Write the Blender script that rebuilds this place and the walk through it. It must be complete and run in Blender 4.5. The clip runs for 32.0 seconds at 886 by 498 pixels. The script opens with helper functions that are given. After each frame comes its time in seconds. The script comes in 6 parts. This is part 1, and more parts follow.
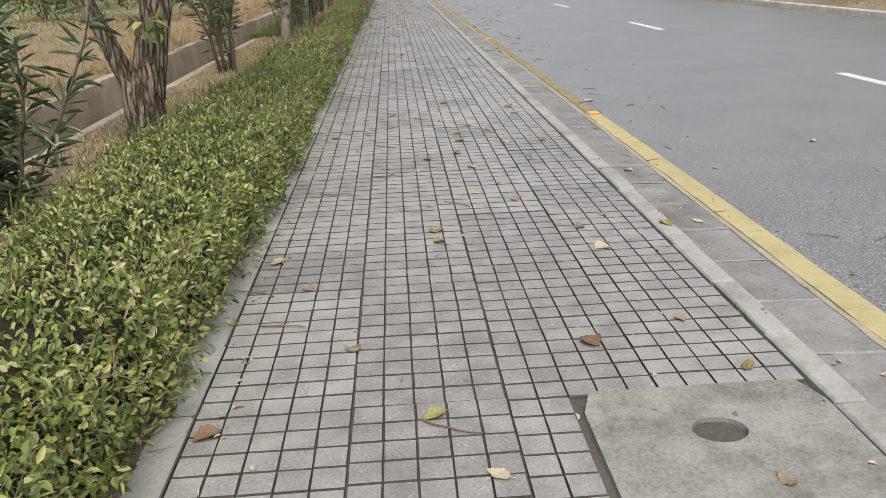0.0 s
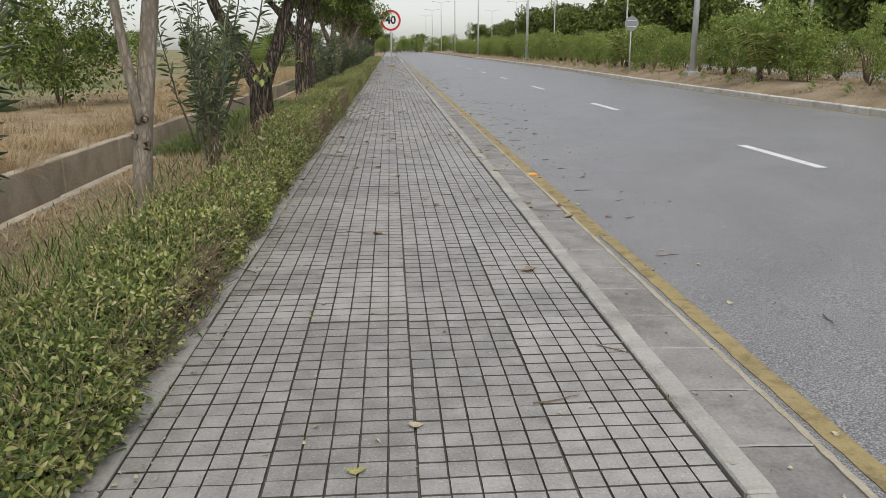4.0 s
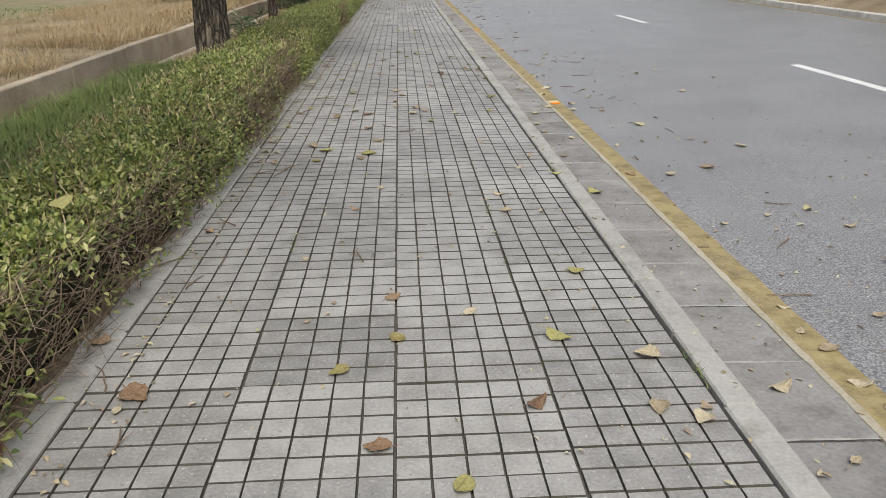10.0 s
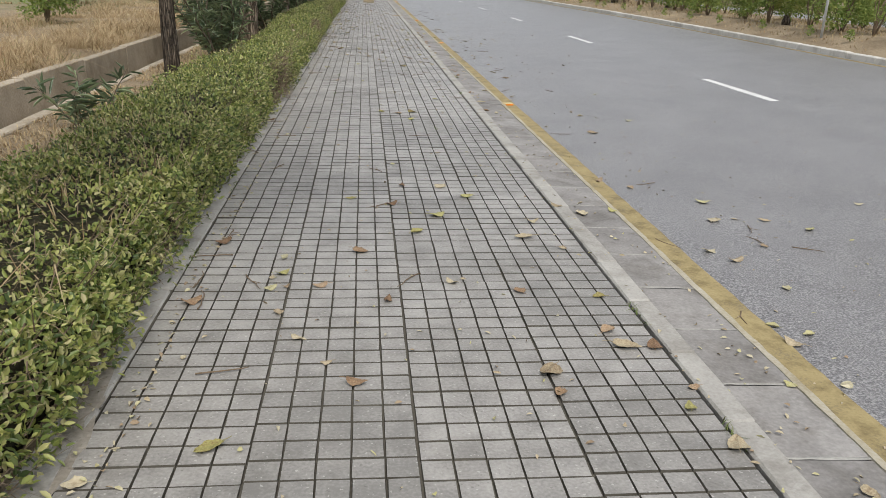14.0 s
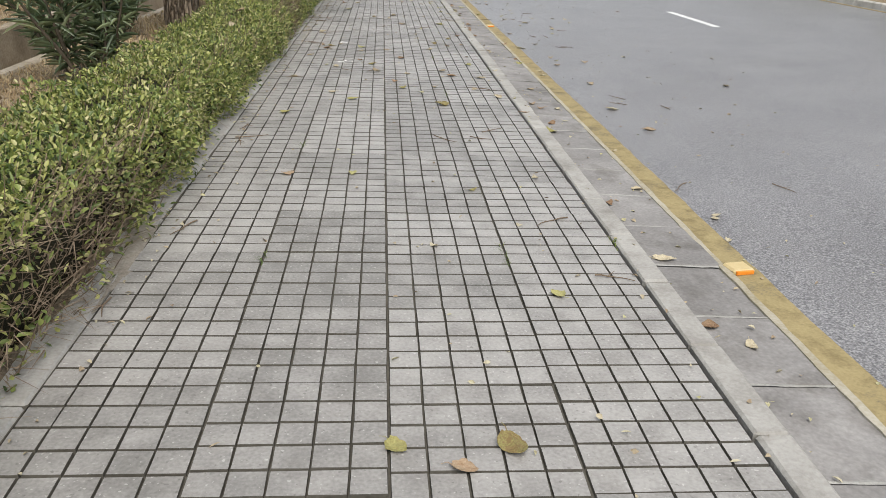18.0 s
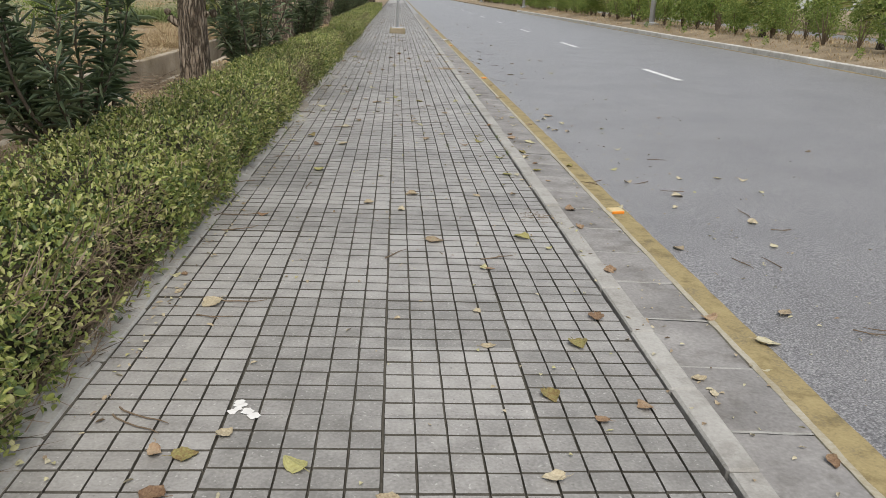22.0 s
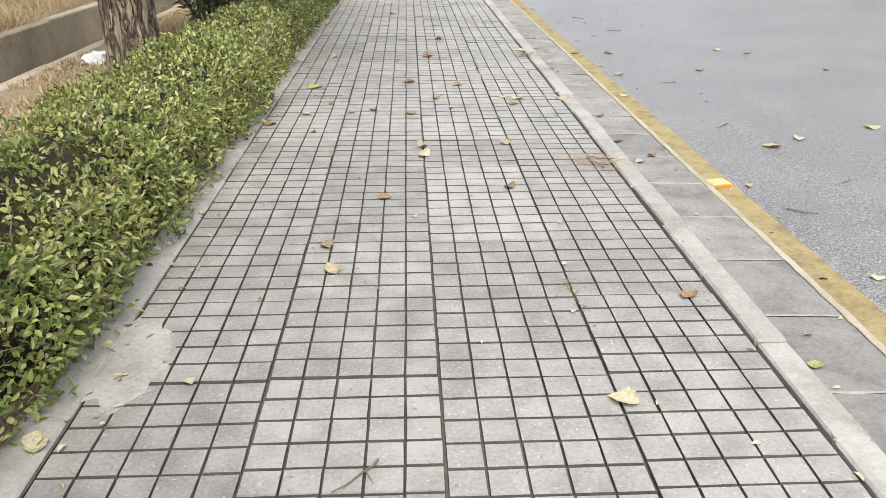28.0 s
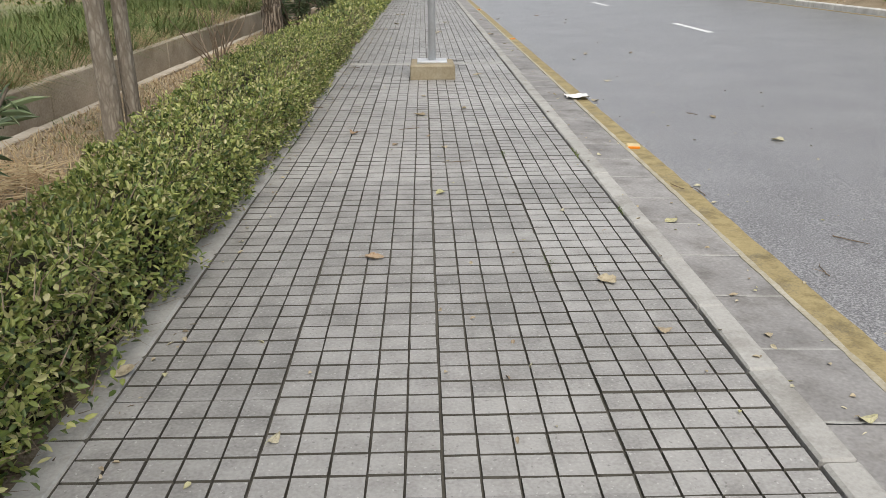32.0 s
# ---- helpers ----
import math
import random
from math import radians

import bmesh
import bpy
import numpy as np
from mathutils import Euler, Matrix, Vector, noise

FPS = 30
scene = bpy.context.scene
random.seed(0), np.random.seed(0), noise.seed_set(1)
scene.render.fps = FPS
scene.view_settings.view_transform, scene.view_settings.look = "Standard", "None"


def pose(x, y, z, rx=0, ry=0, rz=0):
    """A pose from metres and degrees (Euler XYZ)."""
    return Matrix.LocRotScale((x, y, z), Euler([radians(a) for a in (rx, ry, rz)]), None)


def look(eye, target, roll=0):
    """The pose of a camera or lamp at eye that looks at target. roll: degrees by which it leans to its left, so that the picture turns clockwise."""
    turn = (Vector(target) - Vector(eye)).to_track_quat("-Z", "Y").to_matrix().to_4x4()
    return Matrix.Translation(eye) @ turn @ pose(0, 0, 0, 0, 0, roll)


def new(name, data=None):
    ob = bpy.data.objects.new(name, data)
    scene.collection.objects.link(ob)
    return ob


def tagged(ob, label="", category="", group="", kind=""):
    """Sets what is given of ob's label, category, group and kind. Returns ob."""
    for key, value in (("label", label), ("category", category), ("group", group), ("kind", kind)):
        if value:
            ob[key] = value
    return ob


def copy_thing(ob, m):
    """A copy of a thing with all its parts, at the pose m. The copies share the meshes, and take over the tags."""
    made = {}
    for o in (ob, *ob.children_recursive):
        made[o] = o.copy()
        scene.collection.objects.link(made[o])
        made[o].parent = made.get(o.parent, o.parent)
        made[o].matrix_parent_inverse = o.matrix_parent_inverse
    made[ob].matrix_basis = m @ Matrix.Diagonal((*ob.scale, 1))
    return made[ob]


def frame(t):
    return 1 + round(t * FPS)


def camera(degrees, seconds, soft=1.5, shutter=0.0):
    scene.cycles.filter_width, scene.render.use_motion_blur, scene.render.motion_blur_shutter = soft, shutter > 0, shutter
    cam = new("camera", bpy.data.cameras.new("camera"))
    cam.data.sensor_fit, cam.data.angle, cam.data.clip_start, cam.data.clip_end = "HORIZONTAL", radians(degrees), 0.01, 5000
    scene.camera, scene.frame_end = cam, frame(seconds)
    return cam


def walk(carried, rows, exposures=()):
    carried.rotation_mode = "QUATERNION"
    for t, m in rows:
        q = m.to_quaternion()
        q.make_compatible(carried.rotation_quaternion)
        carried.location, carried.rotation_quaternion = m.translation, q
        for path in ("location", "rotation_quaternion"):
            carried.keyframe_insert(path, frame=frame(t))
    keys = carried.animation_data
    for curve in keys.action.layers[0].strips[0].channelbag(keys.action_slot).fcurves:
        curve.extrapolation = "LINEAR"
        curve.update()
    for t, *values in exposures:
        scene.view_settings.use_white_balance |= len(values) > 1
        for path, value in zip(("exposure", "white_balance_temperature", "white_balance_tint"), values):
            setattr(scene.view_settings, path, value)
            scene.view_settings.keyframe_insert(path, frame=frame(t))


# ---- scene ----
cam = camera(59.03, 32.0, soft=0.8)
# seconds, x, y, z, tilt from straight down, lean, heading
PATH = [
    (0, -0.302, 0.166, 1.333, 69.98, -2.15, -2.92),
    (0.5, -0.223, 0.961, 1.302, 69.37, -0.50, -2.63),
    (1, -0.093, 1.852, 1.274, 70.80, -0.62, -1.50),
    (1.5, -0.047, 2.702, 1.295, 71.43, -1.08, -0.75),
    (2, 0.040, 3.590, 1.280, 68.75, -1.38, -0.70),
    (2.5, 0.012, 4.539, 1.263, 68.01, 0.28, 0.19),
    (3, 0.010, 5.482, 1.307, 74.20, 1.06, -1.11),
    (3.5, -0.074, 6.340, 1.328, 76.26, 0.54, -2.11),
    (4, -0.064, 7.110, 1.358, 75.52, -0.34, -3.71),
    (4.5, -0.119, 8.000, 1.306, 73.33, 0.11, -3.31),
    (6.5, -0.014, 11.074, 1.313, 69.12, -1.18, 1.40),
    (7, 0.013, 11.840, 1.274, 64.44, -2.18, 0.26),
    (7.5, -0.012, 12.738, 1.242, 61.57, -1.42, -0.95),
    (8, 0.029, 13.568, 1.250, 62.89, -0.93, -2.52),
    (8.5, 0.022, 14.476, 1.257, 66.62, -0.46, -3.18),
    (9, 0.075, 15.379, 1.284, 69.31, -0.47, -2.99),
    (9.5, 0.050, 16.295, 1.272, 69.99, -0.59, -2.81),
    (10, 0.050, 17.184, 1.309, 69.42, -0.68, -2.82),
    (10.5, 0.034, 18.030, 1.292, 68.85, 0.40, -2.52),
    (11, -0.011, 18.898, 1.311, 70.56, 1.21, -2.09),
    (11.5, -0.008, 19.761, 1.323, 71.63, 0.45, -2.20),
    (12, -0.028, 20.618, 1.333, 70.54, 0.23, -3.25),
    (12.5, -0.038, 21.500, 1.320, 68.13, 0.35, -4.61),
    (13, -0.098, 22.395, 1.321, 66.60, 1.46, -6.03),
    (13.5, -0.118, 23.260, 1.313, 68.50, 2.57, -6.58),
    (14, -0.161, 24.094, 1.349, 70.72, 1.93, -6.08),
    (14.5, -0.134, 24.962, 1.313, 70.92, -0.50, -5.60),
    (15, -0.161, 25.782, 1.346, 69.93, 1.35, -5.58),
    (15.5, -0.120, 26.644, 1.321, 70.50, 1.02, -4.90),
    (17.5, -0.019, 29.642, 1.297, 70.23, 2.58, -4.95),
    (18, -0.026, 30.481, 1.279, 67.43, 2.29, -4.95),
    (18.5, 0.014, 31.300, 1.276, 67.05, 2.05, -4.96),
    (19, 0.010, 32.176, 1.283, 69.40, 2.04, -5.53),
    (19.5, 0.021, 33.010, 1.269, 70.86, 1.91, -6.02),
    (20, -0.019, 33.878, 1.279, 71.07, 1.74, -5.95),
    (20.5, 0.001, 34.733, 1.271, 71.28, 1.48, -6.27),
    (21, 0.001, 35.577, 1.282, 70.90, 1.70, -4.87),
    (21.5, -0.003, 36.408, 1.267, 71.08, 2.12, -3.94),
    (22, 0.015, 37.286, 1.307, 71.87, 2.40, -3.96),
    (22.5, 0.016, 38.055, 1.310, 72.67, 2.16, -4.34),
    (23, -0.009, 38.906, 1.322, 71.49, 1.18, -2.61),
    (23.5, -0.025, 39.733, 1.336, 70.56, 1.62, -3.66),
    (24, 0.026, 40.583, 1.337, 70.61, 1.04, -5.03),
    (24.5, -0.018, 41.451, 1.338, 68.98, 1.58, -5.33),
    (25, -0.009, 42.418, 1.306, 67.50, 1.16, -3.60),
    (25.5, -0.061, 43.299, 1.325, 67.48, 1.54, -1.96),
    (27.5, -0.104, 46.786, 1.239, 66.09, 0.71, -2.50),
    (28, -0.074, 47.609, 1.276, 66.15, 0.06, -2.47),
    (28.5, -0.074, 48.513, 1.304, 68.19, 1.10, -4.12),
    (29, -0.031, 49.389, 1.288, 69.71, 0.79, -4.05),
    (29.5, -0.012, 50.279, 1.296, 69.95, 1.37, -3.90),
    (30, 0.026, 51.120, 1.265, 70.47, 1.86, -3.98),
    (30.5, -0.055, 51.934, 1.291, 70.93, 1.64, -2.91),
    (31, -0.030, 52.793, 1.284, 71.30, 0.43, -2.11),
    (31.5, -0.028, 53.637, 1.290, 70.85, 0.28, -1.94),
    (32, -0.034, 54.479, 1.269, 69.67, -0.41, -1.27),
]
EXPOSURES = [(0, 0.43), (1, 0.3), (2, 0.27), (3, 0.3), (4, 0.15), (4.5, 0.2), (6.5, 0.35), (7, 0.55), (7.5, 1.0), (8, 1.1), (8.5, 0.85), (9, 0.53), (10, 0.36), (11, 0.43), (12, 0.25), (13, 0.45), (14, 0.38), (15, 0.41), (17.5, 0.4), (18, 0.52), (18.5, 0.73), (19, 0.7), (20, 0.5), (21, 0.37), (22, 0.33), (23, 0.35), (24, 0.4), (25, 0.52), (25.5, 0.48), (27.5, 0.93), (28, 1.0), (28.5, 0.81), (29, 0.47), (30, 0.42), (31, 0.44), (32, 0.49)]
walk(cam, [(t, pose(x, y, z, tilt, 0, turn) @ pose(0, 0, 0, 0, 0, lean)) for t, x, y, z, tilt, lean, turn in PATH], EXPOSURES)

# ---- light: overcast afternoon ----
world = bpy.data.worlds.new("overcast_sky")
scene.world = world
world.use_nodes = True
wn = world.node_tree.nodes
sky = wn.new("ShaderNodeTexSky")
sky.sky_type = "NISHITA"
sky.sun_disc = False
sky.sun_elevation, sky.sun_rotation = radians(58), radians(175)
sky.air_density, sky.dust_density, sky.ozone_density = 1.0, 1.0, 1.0
grey = wn.new("ShaderNodeHueSaturation")
grey.inputs["Saturation"].default_value = 0.33
world.node_tree.links.new(sky.outputs[0], grey.inputs["Color"])
world.node_tree.links.new(grey.outputs[0], wn["Background"].inputs["Color"])
wn["Background"].inputs["Strength"].default_value = 0.125
sun = new("sun", bpy.data.lights.new("sun", "SUN"))
sun.data.energy, sun.data.angle, sun.data.color = 2.2, radians(50), (1.0, 0.945, 0.86)
sun.matrix_world = look((1.5, -17, 28), (0, 0, 0))


# ---- materials ----
def material(name, stops, scale=6.0, fine=60.0, rough=0.85, bump=0.3, bump_dist=0.004, vary="", mix=0.5, metal=0.0, spec=0.3, stretch=(1, 1, 1), through_light=0.0, grime=0.0, grime_scale=3.0, weight=0.55, per_island=0.0, specks=0.0):
    """Noise at two scales (and a random step per object or per island) drives a colour ramp; the fine noise also gives relief."""
    m = bpy.data.materials.new(name)
    m.use_nodes = True
    nt = m.node_tree
    n, link = nt.nodes, nt.links.new
    bsdf = n["Principled BSDF"]
    geo, tex = n.new("ShaderNodeNewGeometry"), n.new("ShaderNodeTexCoord")
    mapping = n.new("ShaderNodeMapping")
    mapping.inputs["Scale"].default_value = stretch
    link(geo.outputs["Position"] if vary != "local" else tex.outputs["Object"], mapping.inputs["Vector"])
    big, small = n.new("ShaderNodeTexNoise"), n.new("ShaderNodeTexNoise")
    for node, s, d in ((big, scale, 4), (small, fine, 3)):
        node.inputs["Scale"].default_value = s
        node.inputs["Detail"].default_value = d
        link(mapping.outputs[0], node.inputs["Vector"])
    half = n.new("ShaderNodeMath")
    half.operation = "MULTIPLY_ADD"
    half.inputs[1].default_value = 1 - weight
    link(small.outputs["Fac"], half.inputs[0])
    scaled = n.new("ShaderNodeMath")
    scaled.operation = "MULTIPLY"
    scaled.inputs[1].default_value = weight
    link(big.outputs["Fac"], scaled.inputs[0])
    link(scaled.outputs[0], half.inputs[2])
    value = half.outputs[0]
    if vary in ("object", "island", "tile"):
        if vary == "object":
            rnd = n.new("ShaderNodeObjectInfo").outputs["Random"]
        elif vary == "tile":
            # one random tone for each half-metre tile of the footpath
            cell, chance = n.new("ShaderNodeVectorMath"), n.new("ShaderNodeTexWhiteNoise")
            cell.operation = "SNAP"
            cell.inputs[1].default_value = (0.5, 0.50207, 10.0)
            shifted = n.new("ShaderNodeVectorMath")
            shifted.inputs[1].default_value = (20.0, 47.3183, 5.0)
            link(geo.outputs["Position"], shifted.inputs[0])
            link(shifted.outputs[0], cell.inputs[0])
            link(cell.outputs[0], chance.inputs["Vector"])
            rnd = chance.outputs["Value"]
        else:
            rnd = geo.outputs["Random Per Island"]
        blend = n.new("ShaderNodeMix")
        blend.inputs["Factor"].default_value = mix
        link(value, blend.inputs["A"])
        link(rnd, blend.inputs["B"])
        value = blend.outputs["Result"]
    if per_island:
        blend = n.new("ShaderNodeMix")
        blend.inputs["Factor"].default_value = per_island
        link(value, blend.inputs["A"])
        link(geo.outputs["Random Per Island"], blend.inputs["B"])
        value = blend.outputs["Result"]
    ramp = n.new("ShaderNodeValToRGB")
    while len(ramp.color_ramp.elements) < len(stops):
        ramp.color_ramp.elements.new(0.5)
    for e, (p, c) in zip(ramp.color_ramp.elements, stops):
        e.position, e.color = p, (*c, 1)
    link(value, ramp.inputs["Fac"])
    colour = ramp.outputs["Color"]
    if grime:
        spot, edge, dark = n.new("ShaderNodeTexNoise"), n.new("ShaderNodeMapRange"), n.new("ShaderNodeMix")
        spot.inputs["Scale"].default_value, spot.inputs["Detail"].default_value, spot.inputs["Roughness"].default_value = grime_scale, 6, 0.65
        link(mapping.outputs[0], spot.inputs["Vector"])
        edge.inputs["From Min"].default_value, edge.inputs["From Max"].default_value = 0.48, 0.66
        link(spot.outputs["Fac"], edge.inputs["Value"])
        fade = n.new("ShaderNodeMath")
        fade.operation = "MULTIPLY"
        fade.inputs[1].default_value = grime
        link(edge.outputs[0], fade.inputs[0])
        dark.data_type, dark.blend_type = "RGBA", "MULTIPLY"
        link(fade.outputs[0], dark.inputs["Factor"])
        link(colour, dark.inputs["A"])
        dark.inputs["B"].default_value = (0.44, 0.415, 0.37, 1)
        colour = dark.outputs["Result"]
    if specks:
        # sparse pale chips and dark grit
        for size, low, high, tone in ((75, 0.69, 0.72, (0.66, 0.65, 0.62, 1)), (60, 0.70, 0.73, (0.10, 0.095, 0.085, 1))):
            dot, cut, over = n.new("ShaderNodeTexNoise"), n.new("ShaderNodeMapRange"), n.new("ShaderNodeMix")
            dot.inputs["Scale"].default_value, dot.inputs["Detail"].default_value = size, 1
            cut.inputs["From Min"].default_value, cut.inputs["From Max"].default_value, cut.inputs["To Max"].default_value = low, high, specks
            link(mapping.outputs[0], dot.inputs["Vector"])
            link(dot.outputs["Fac"], cut.inputs["Value"])
            over.data_type = "RGBA"
            link(cut.outputs[0], over.inputs["Factor"])
            link(colour, over.inputs["A"])
            over.inputs["B"].default_value = tone
            colour = over.outputs["Result"]
    link(colour, bsdf.inputs["Base Color"])
    bsdf.inputs["Roughness"].default_value = rough
    bsdf.inputs["Metallic"].default_value = metal
    bsdf.inputs["Specular IOR Level"].default_value = spec
    if bump:
        b = n.new("ShaderNodeBump")
        b.inputs["Strength"].default_value = bump
        b.inputs["Distance"].default_value = bump_dist
        link(small.outputs["Fac"], b.inputs["Height"])
        link(b.outputs[0], bsdf.inputs["Normal"])
    if through_light:
        tr = n.new("ShaderNodeBsdfTranslucent")
        link(ramp.outputs["Color"], tr.inputs["Color"])
        add = n.new("ShaderNodeMixShader")
        add.inputs[0].default_value = through_light
        link(bsdf.outputs[0], add.inputs[1])
        link(tr.outputs[0], add.inputs[2])
        link(add.outputs[0], n["Material Output"].inputs["Surface"])
    return m


M = {}
M["tile"] = material("grey_concrete_tile", [(0.36, (0.215, 0.208, 0.194)), (0.5, (0.312, 0.300, 0.283)), (0.64, (0.405, 0.392, 0.370))], 7, 90, 0.5, 0.6, 0.003, "object", 0.16, grime=0.22, grime_scale=5.0, spec=0.6, weight=0.55, per_island=0.02, specks=0.45)
M["tile_joined"] = material("grey_concrete_tile_far", [(0.36, (0.215, 0.208, 0.194)), (0.5, (0.312, 0.300, 0.283)), (0.64, (0.405, 0.392, 0.370))], 7, 90, 0.5, 0.6, 0.003, "tile", 0.16, grime=0.22, grime_scale=5.0, spec=0.6, weight=0.55, per_island=0.02, specks=0.45)
M["slab"] = material("stained_old_slab", [(0.34, (0.19, 0.18, 0.16)), (0.5, (0.29, 0.28, 0.255)), (0.66, (0.38, 0.37, 0.34))], 5, 90, 0.8, 0.7, 0.004, grime=0.6, grime_scale=4)
M["groove"] = material("dirty_groove_mortar", [(0.3, (0.07, 0.064, 0.052)), (0.7, (0.14, 0.13, 0.108))], 3, 60, 0.95)
M["kerb"] = material("worn_kerb_concrete", [(0.3, (0.29, 0.28, 0.258)), (0.5, (0.385, 0.373, 0.348)), (0.7, (0.47, 0.46, 0.43))], 2.6, 80, 0.85, 0.7, 0.005, "object", 0.12, grime=0.42, grime_scale=6)
M["gutter"] = material("gutter_concrete", [(0.3, (0.18, 0.173, 0.167)), (0.5, (0.262, 0.252, 0.243)), (0.7, (0.368, 0.355, 0.342))], 4.0, 60, 0.75, 0.5, 0.004, "object", 0.12, grime=0.5, grime_scale=5)
M["asphalt"] = material("grey_asphalt", [(0.35, (0.095, 0.093, 0.096)), (0.5, (0.207, 0.203, 0.207)), (0.62, (0.375, 0.367, 0.37))], 1.1, 110, 0.40, 1.0, 0.006, spec=0.7, grime=0.16, grime_scale=0.7, weight=0.12, specks=0.5)
M["mortar"] = material("pale_joint_mortar", [(0.3, (0.257, 0.254, 0.238)), (0.5, (0.335, 0.332, 0.312)), (0.7, (0.413, 0.406, 0.382))], 9, 70, 0.9, 0.7, 0.004, grime=0.4, grime_scale=5)
M["yellow"] = material("worn_yellow_paint", [(0.3, (0.185, 0.16, 0.105)), (0.47, (0.315, 0.252, 0.125)), (0.7, (0.40, 0.328, 0.165))], 6.0, 90, 0.8, 0.4, 0.003, grime=0.6, grime_scale=9)
M["bright_yellow"] = material("fresh_yellow_paint", [(0.25, (0.36, 0.305, 0.17)), (0.45, (0.49, 0.415, 0.215)), (0.8, (0.57, 0.49, 0.28))], 3.0, 70, 0.8, 0.4, 0.003, grime=0.25, grime_scale=9)
M["white_line"] = material("white_road_paint", [(0.2, (0.5, 0.5, 0.49)), (0.6, (0.72, 0.72, 0.71))], 4, 80, 0.7, 0.3)
M["seam"] = material("pale_mortar_seam", [(0.3, (0.30, 0.26, 0.17)), (0.7, (0.48, 0.45, 0.38))], 5, 60, 0.9)
M["drain"] = material("stained_drain_concrete", [(0.3, (0.26, 0.215, 0.155)), (0.5, (0.42, 0.36, 0.275)), (0.7, (0.55, 0.48, 0.385))], 1.6, 40, 0.9, 0.5, 0.006, grime=0.35, grime_scale=2.5)
M["soil"] = material("dry_soil_and_straw", [(0.3, (0.17, 0.13, 0.082)), (0.5, (0.285, 0.222, 0.145)), (0.7, (0.42, 0.345, 0.24))], 1.2, 26, 0.95, 1.0, 0.04)
sn, sl = M["soil"].node_tree.nodes, M["soil"].node_tree.links
patch, step, tint = sn.new("ShaderNodeTexNoise"), sn.new("ShaderNodeMapRange"), sn.new("ShaderNodeMix")
patch.inputs["Scale"].default_value, patch.inputs["Detail"].default_value = 0.07, 6
step.inputs["From Min"].default_value, step.inputs["From Max"].default_value, step.inputs["To Max"].default_value = 0.40, 0.56, 0.8
tint.data_type = "RGBA"
tint.inputs["B"].default_value = (0.19, 0.22, 0.095, 1)
sl.new(sn["Mapping"].outputs[0], patch.inputs["Vector"])
sl.new(patch.outputs["Fac"], step.inputs["Value"])
split, field_part, both = sn.new("ShaderNodeSeparateXYZ"), sn.new("ShaderNodeMapRange"), sn.new("ShaderNodeMath")
both.operation = "MULTIPLY"
field_part.inputs["From Min"].default_value, field_part.inputs["From Max"].default_value = -7.5, -11.0
sl.new(sn["Mapping"].outputs[0], split.inputs[0])
sl.new(split.outputs["X"], field_part.inputs["Value"])
sl.new(step.outputs[0], both.inputs[0])
sl.new(field_part.outputs[0], both.inputs[1])
sl.new(both.outputs[0], tint.inputs["Factor"])
sl.new(sn["Color Ramp"].outputs[0], tint.inputs["A"])
sl.new(tint.outputs["Result"], sn["Principled BSDF"].inputs["Base Color"])
M["straw"] = material("dry_grass_blades", [(0.1, (0.24, 0.15, 0.078)), (0.4, (0.42, 0.31, 0.175)), (0.7, (0.56, 0.45, 0.28)), (0.95, (0.34, 0.31, 0.15))], 0.7, 20, 0.9, 0, 0, "island", 0.6, through_light=0.25)
M["green_grass"] = material("green_grass_blades", [(0.1, (0.06, 0.10, 0.025)), (0.6, (0.13, 0.17, 0.05)), (0.95, (0.26, 0.25, 0.10))], 0.7, 20, 0.9, 0, 0, "island", 0.6)
M["hedge"] = material("hedge_leaf", [(0.12, (0.041, 0.071, 0.023)), (0.30, (0.143, 0.196, 0.053)), (0.52, (0.282, 0.330, 0.089)), (0.70, (0.442, 0.451, 0.146)), (0.86, (0.556, 0.517, 0.271)), (0.96, (0.360, 0.251, 0.157))], 0.9, 5, 0.38, 0, 0, "island", 0.72, through_light=0.25, spec=0.45)
# near-black: the shade deep in the hedge, put into the colour
M["hedge_core"] = material("hedge_inner_shade", [(0.3, (0.012, 0.012, 0.006)), (0.7, (0.045, 0.04, 0.02))], 8, 40, 0.95, 0.8, 0.02)
M["twig"] = material("brown_twig", [(0.3, (0.12, 0.085, 0.055)), (0.7, (0.29, 0.225, 0.16))], 8, 60, 0.9, 0.3, 0.002, "island", 0.4)
M["oleander"] = material("oleander_leaf", [(0.1, (0.056, 0.088, 0.045)), (0.5, (0.150, 0.206, 0.106)), (0.82, (0.375, 0.444, 0.250)), (0.97, (0.400, 0.300, 0.144))], 1.5, 10, 0.32, 0, 0, "island", 0.7, through_light=0.25, spec=0.7)
M["stem"] = material("dark_bush_stem", [(0.3, (0.075, 0.06, 0.042)), (0.7, (0.19, 0.155, 0.115))], 8, 60, 0.9, 0.4, 0.002)
M["crown"] = material("broad_tree_leaf", [(0.1, (0.04, 0.07, 0.02)), (0.5, (0.115, 0.165, 0.042)), (0.8, (0.24, 0.28, 0.065)), (0.97, (0.36, 0.31, 0.085))], 1.2, 8, 0.5, 0, 0, "island", 0.65, through_light=0.3)
M["shrub"] = material("median_shrub_leaf", [(0.1, (0.095, 0.155, 0.042)), (0.5, (0.235, 0.315, 0.08)), (0.85, (0.42, 0.45, 0.14)), (0.98, (0.36, 0.26, 0.11))], 0.6, 6, 0.55, 0, 0, "island", 0.55, through_light=0.38)
M["bark"] = material("brown_furrowed_bark", [(0.36, (0.06, 0.047, 0.036)), (0.5, (0.175, 0.138, 0.103)), (0.68, (0.38, 0.32, 0.255))], 42, 90, 0.95, 1.0, 0.04, "local", stretch=(1, 1, 0.09), weight=0.7)
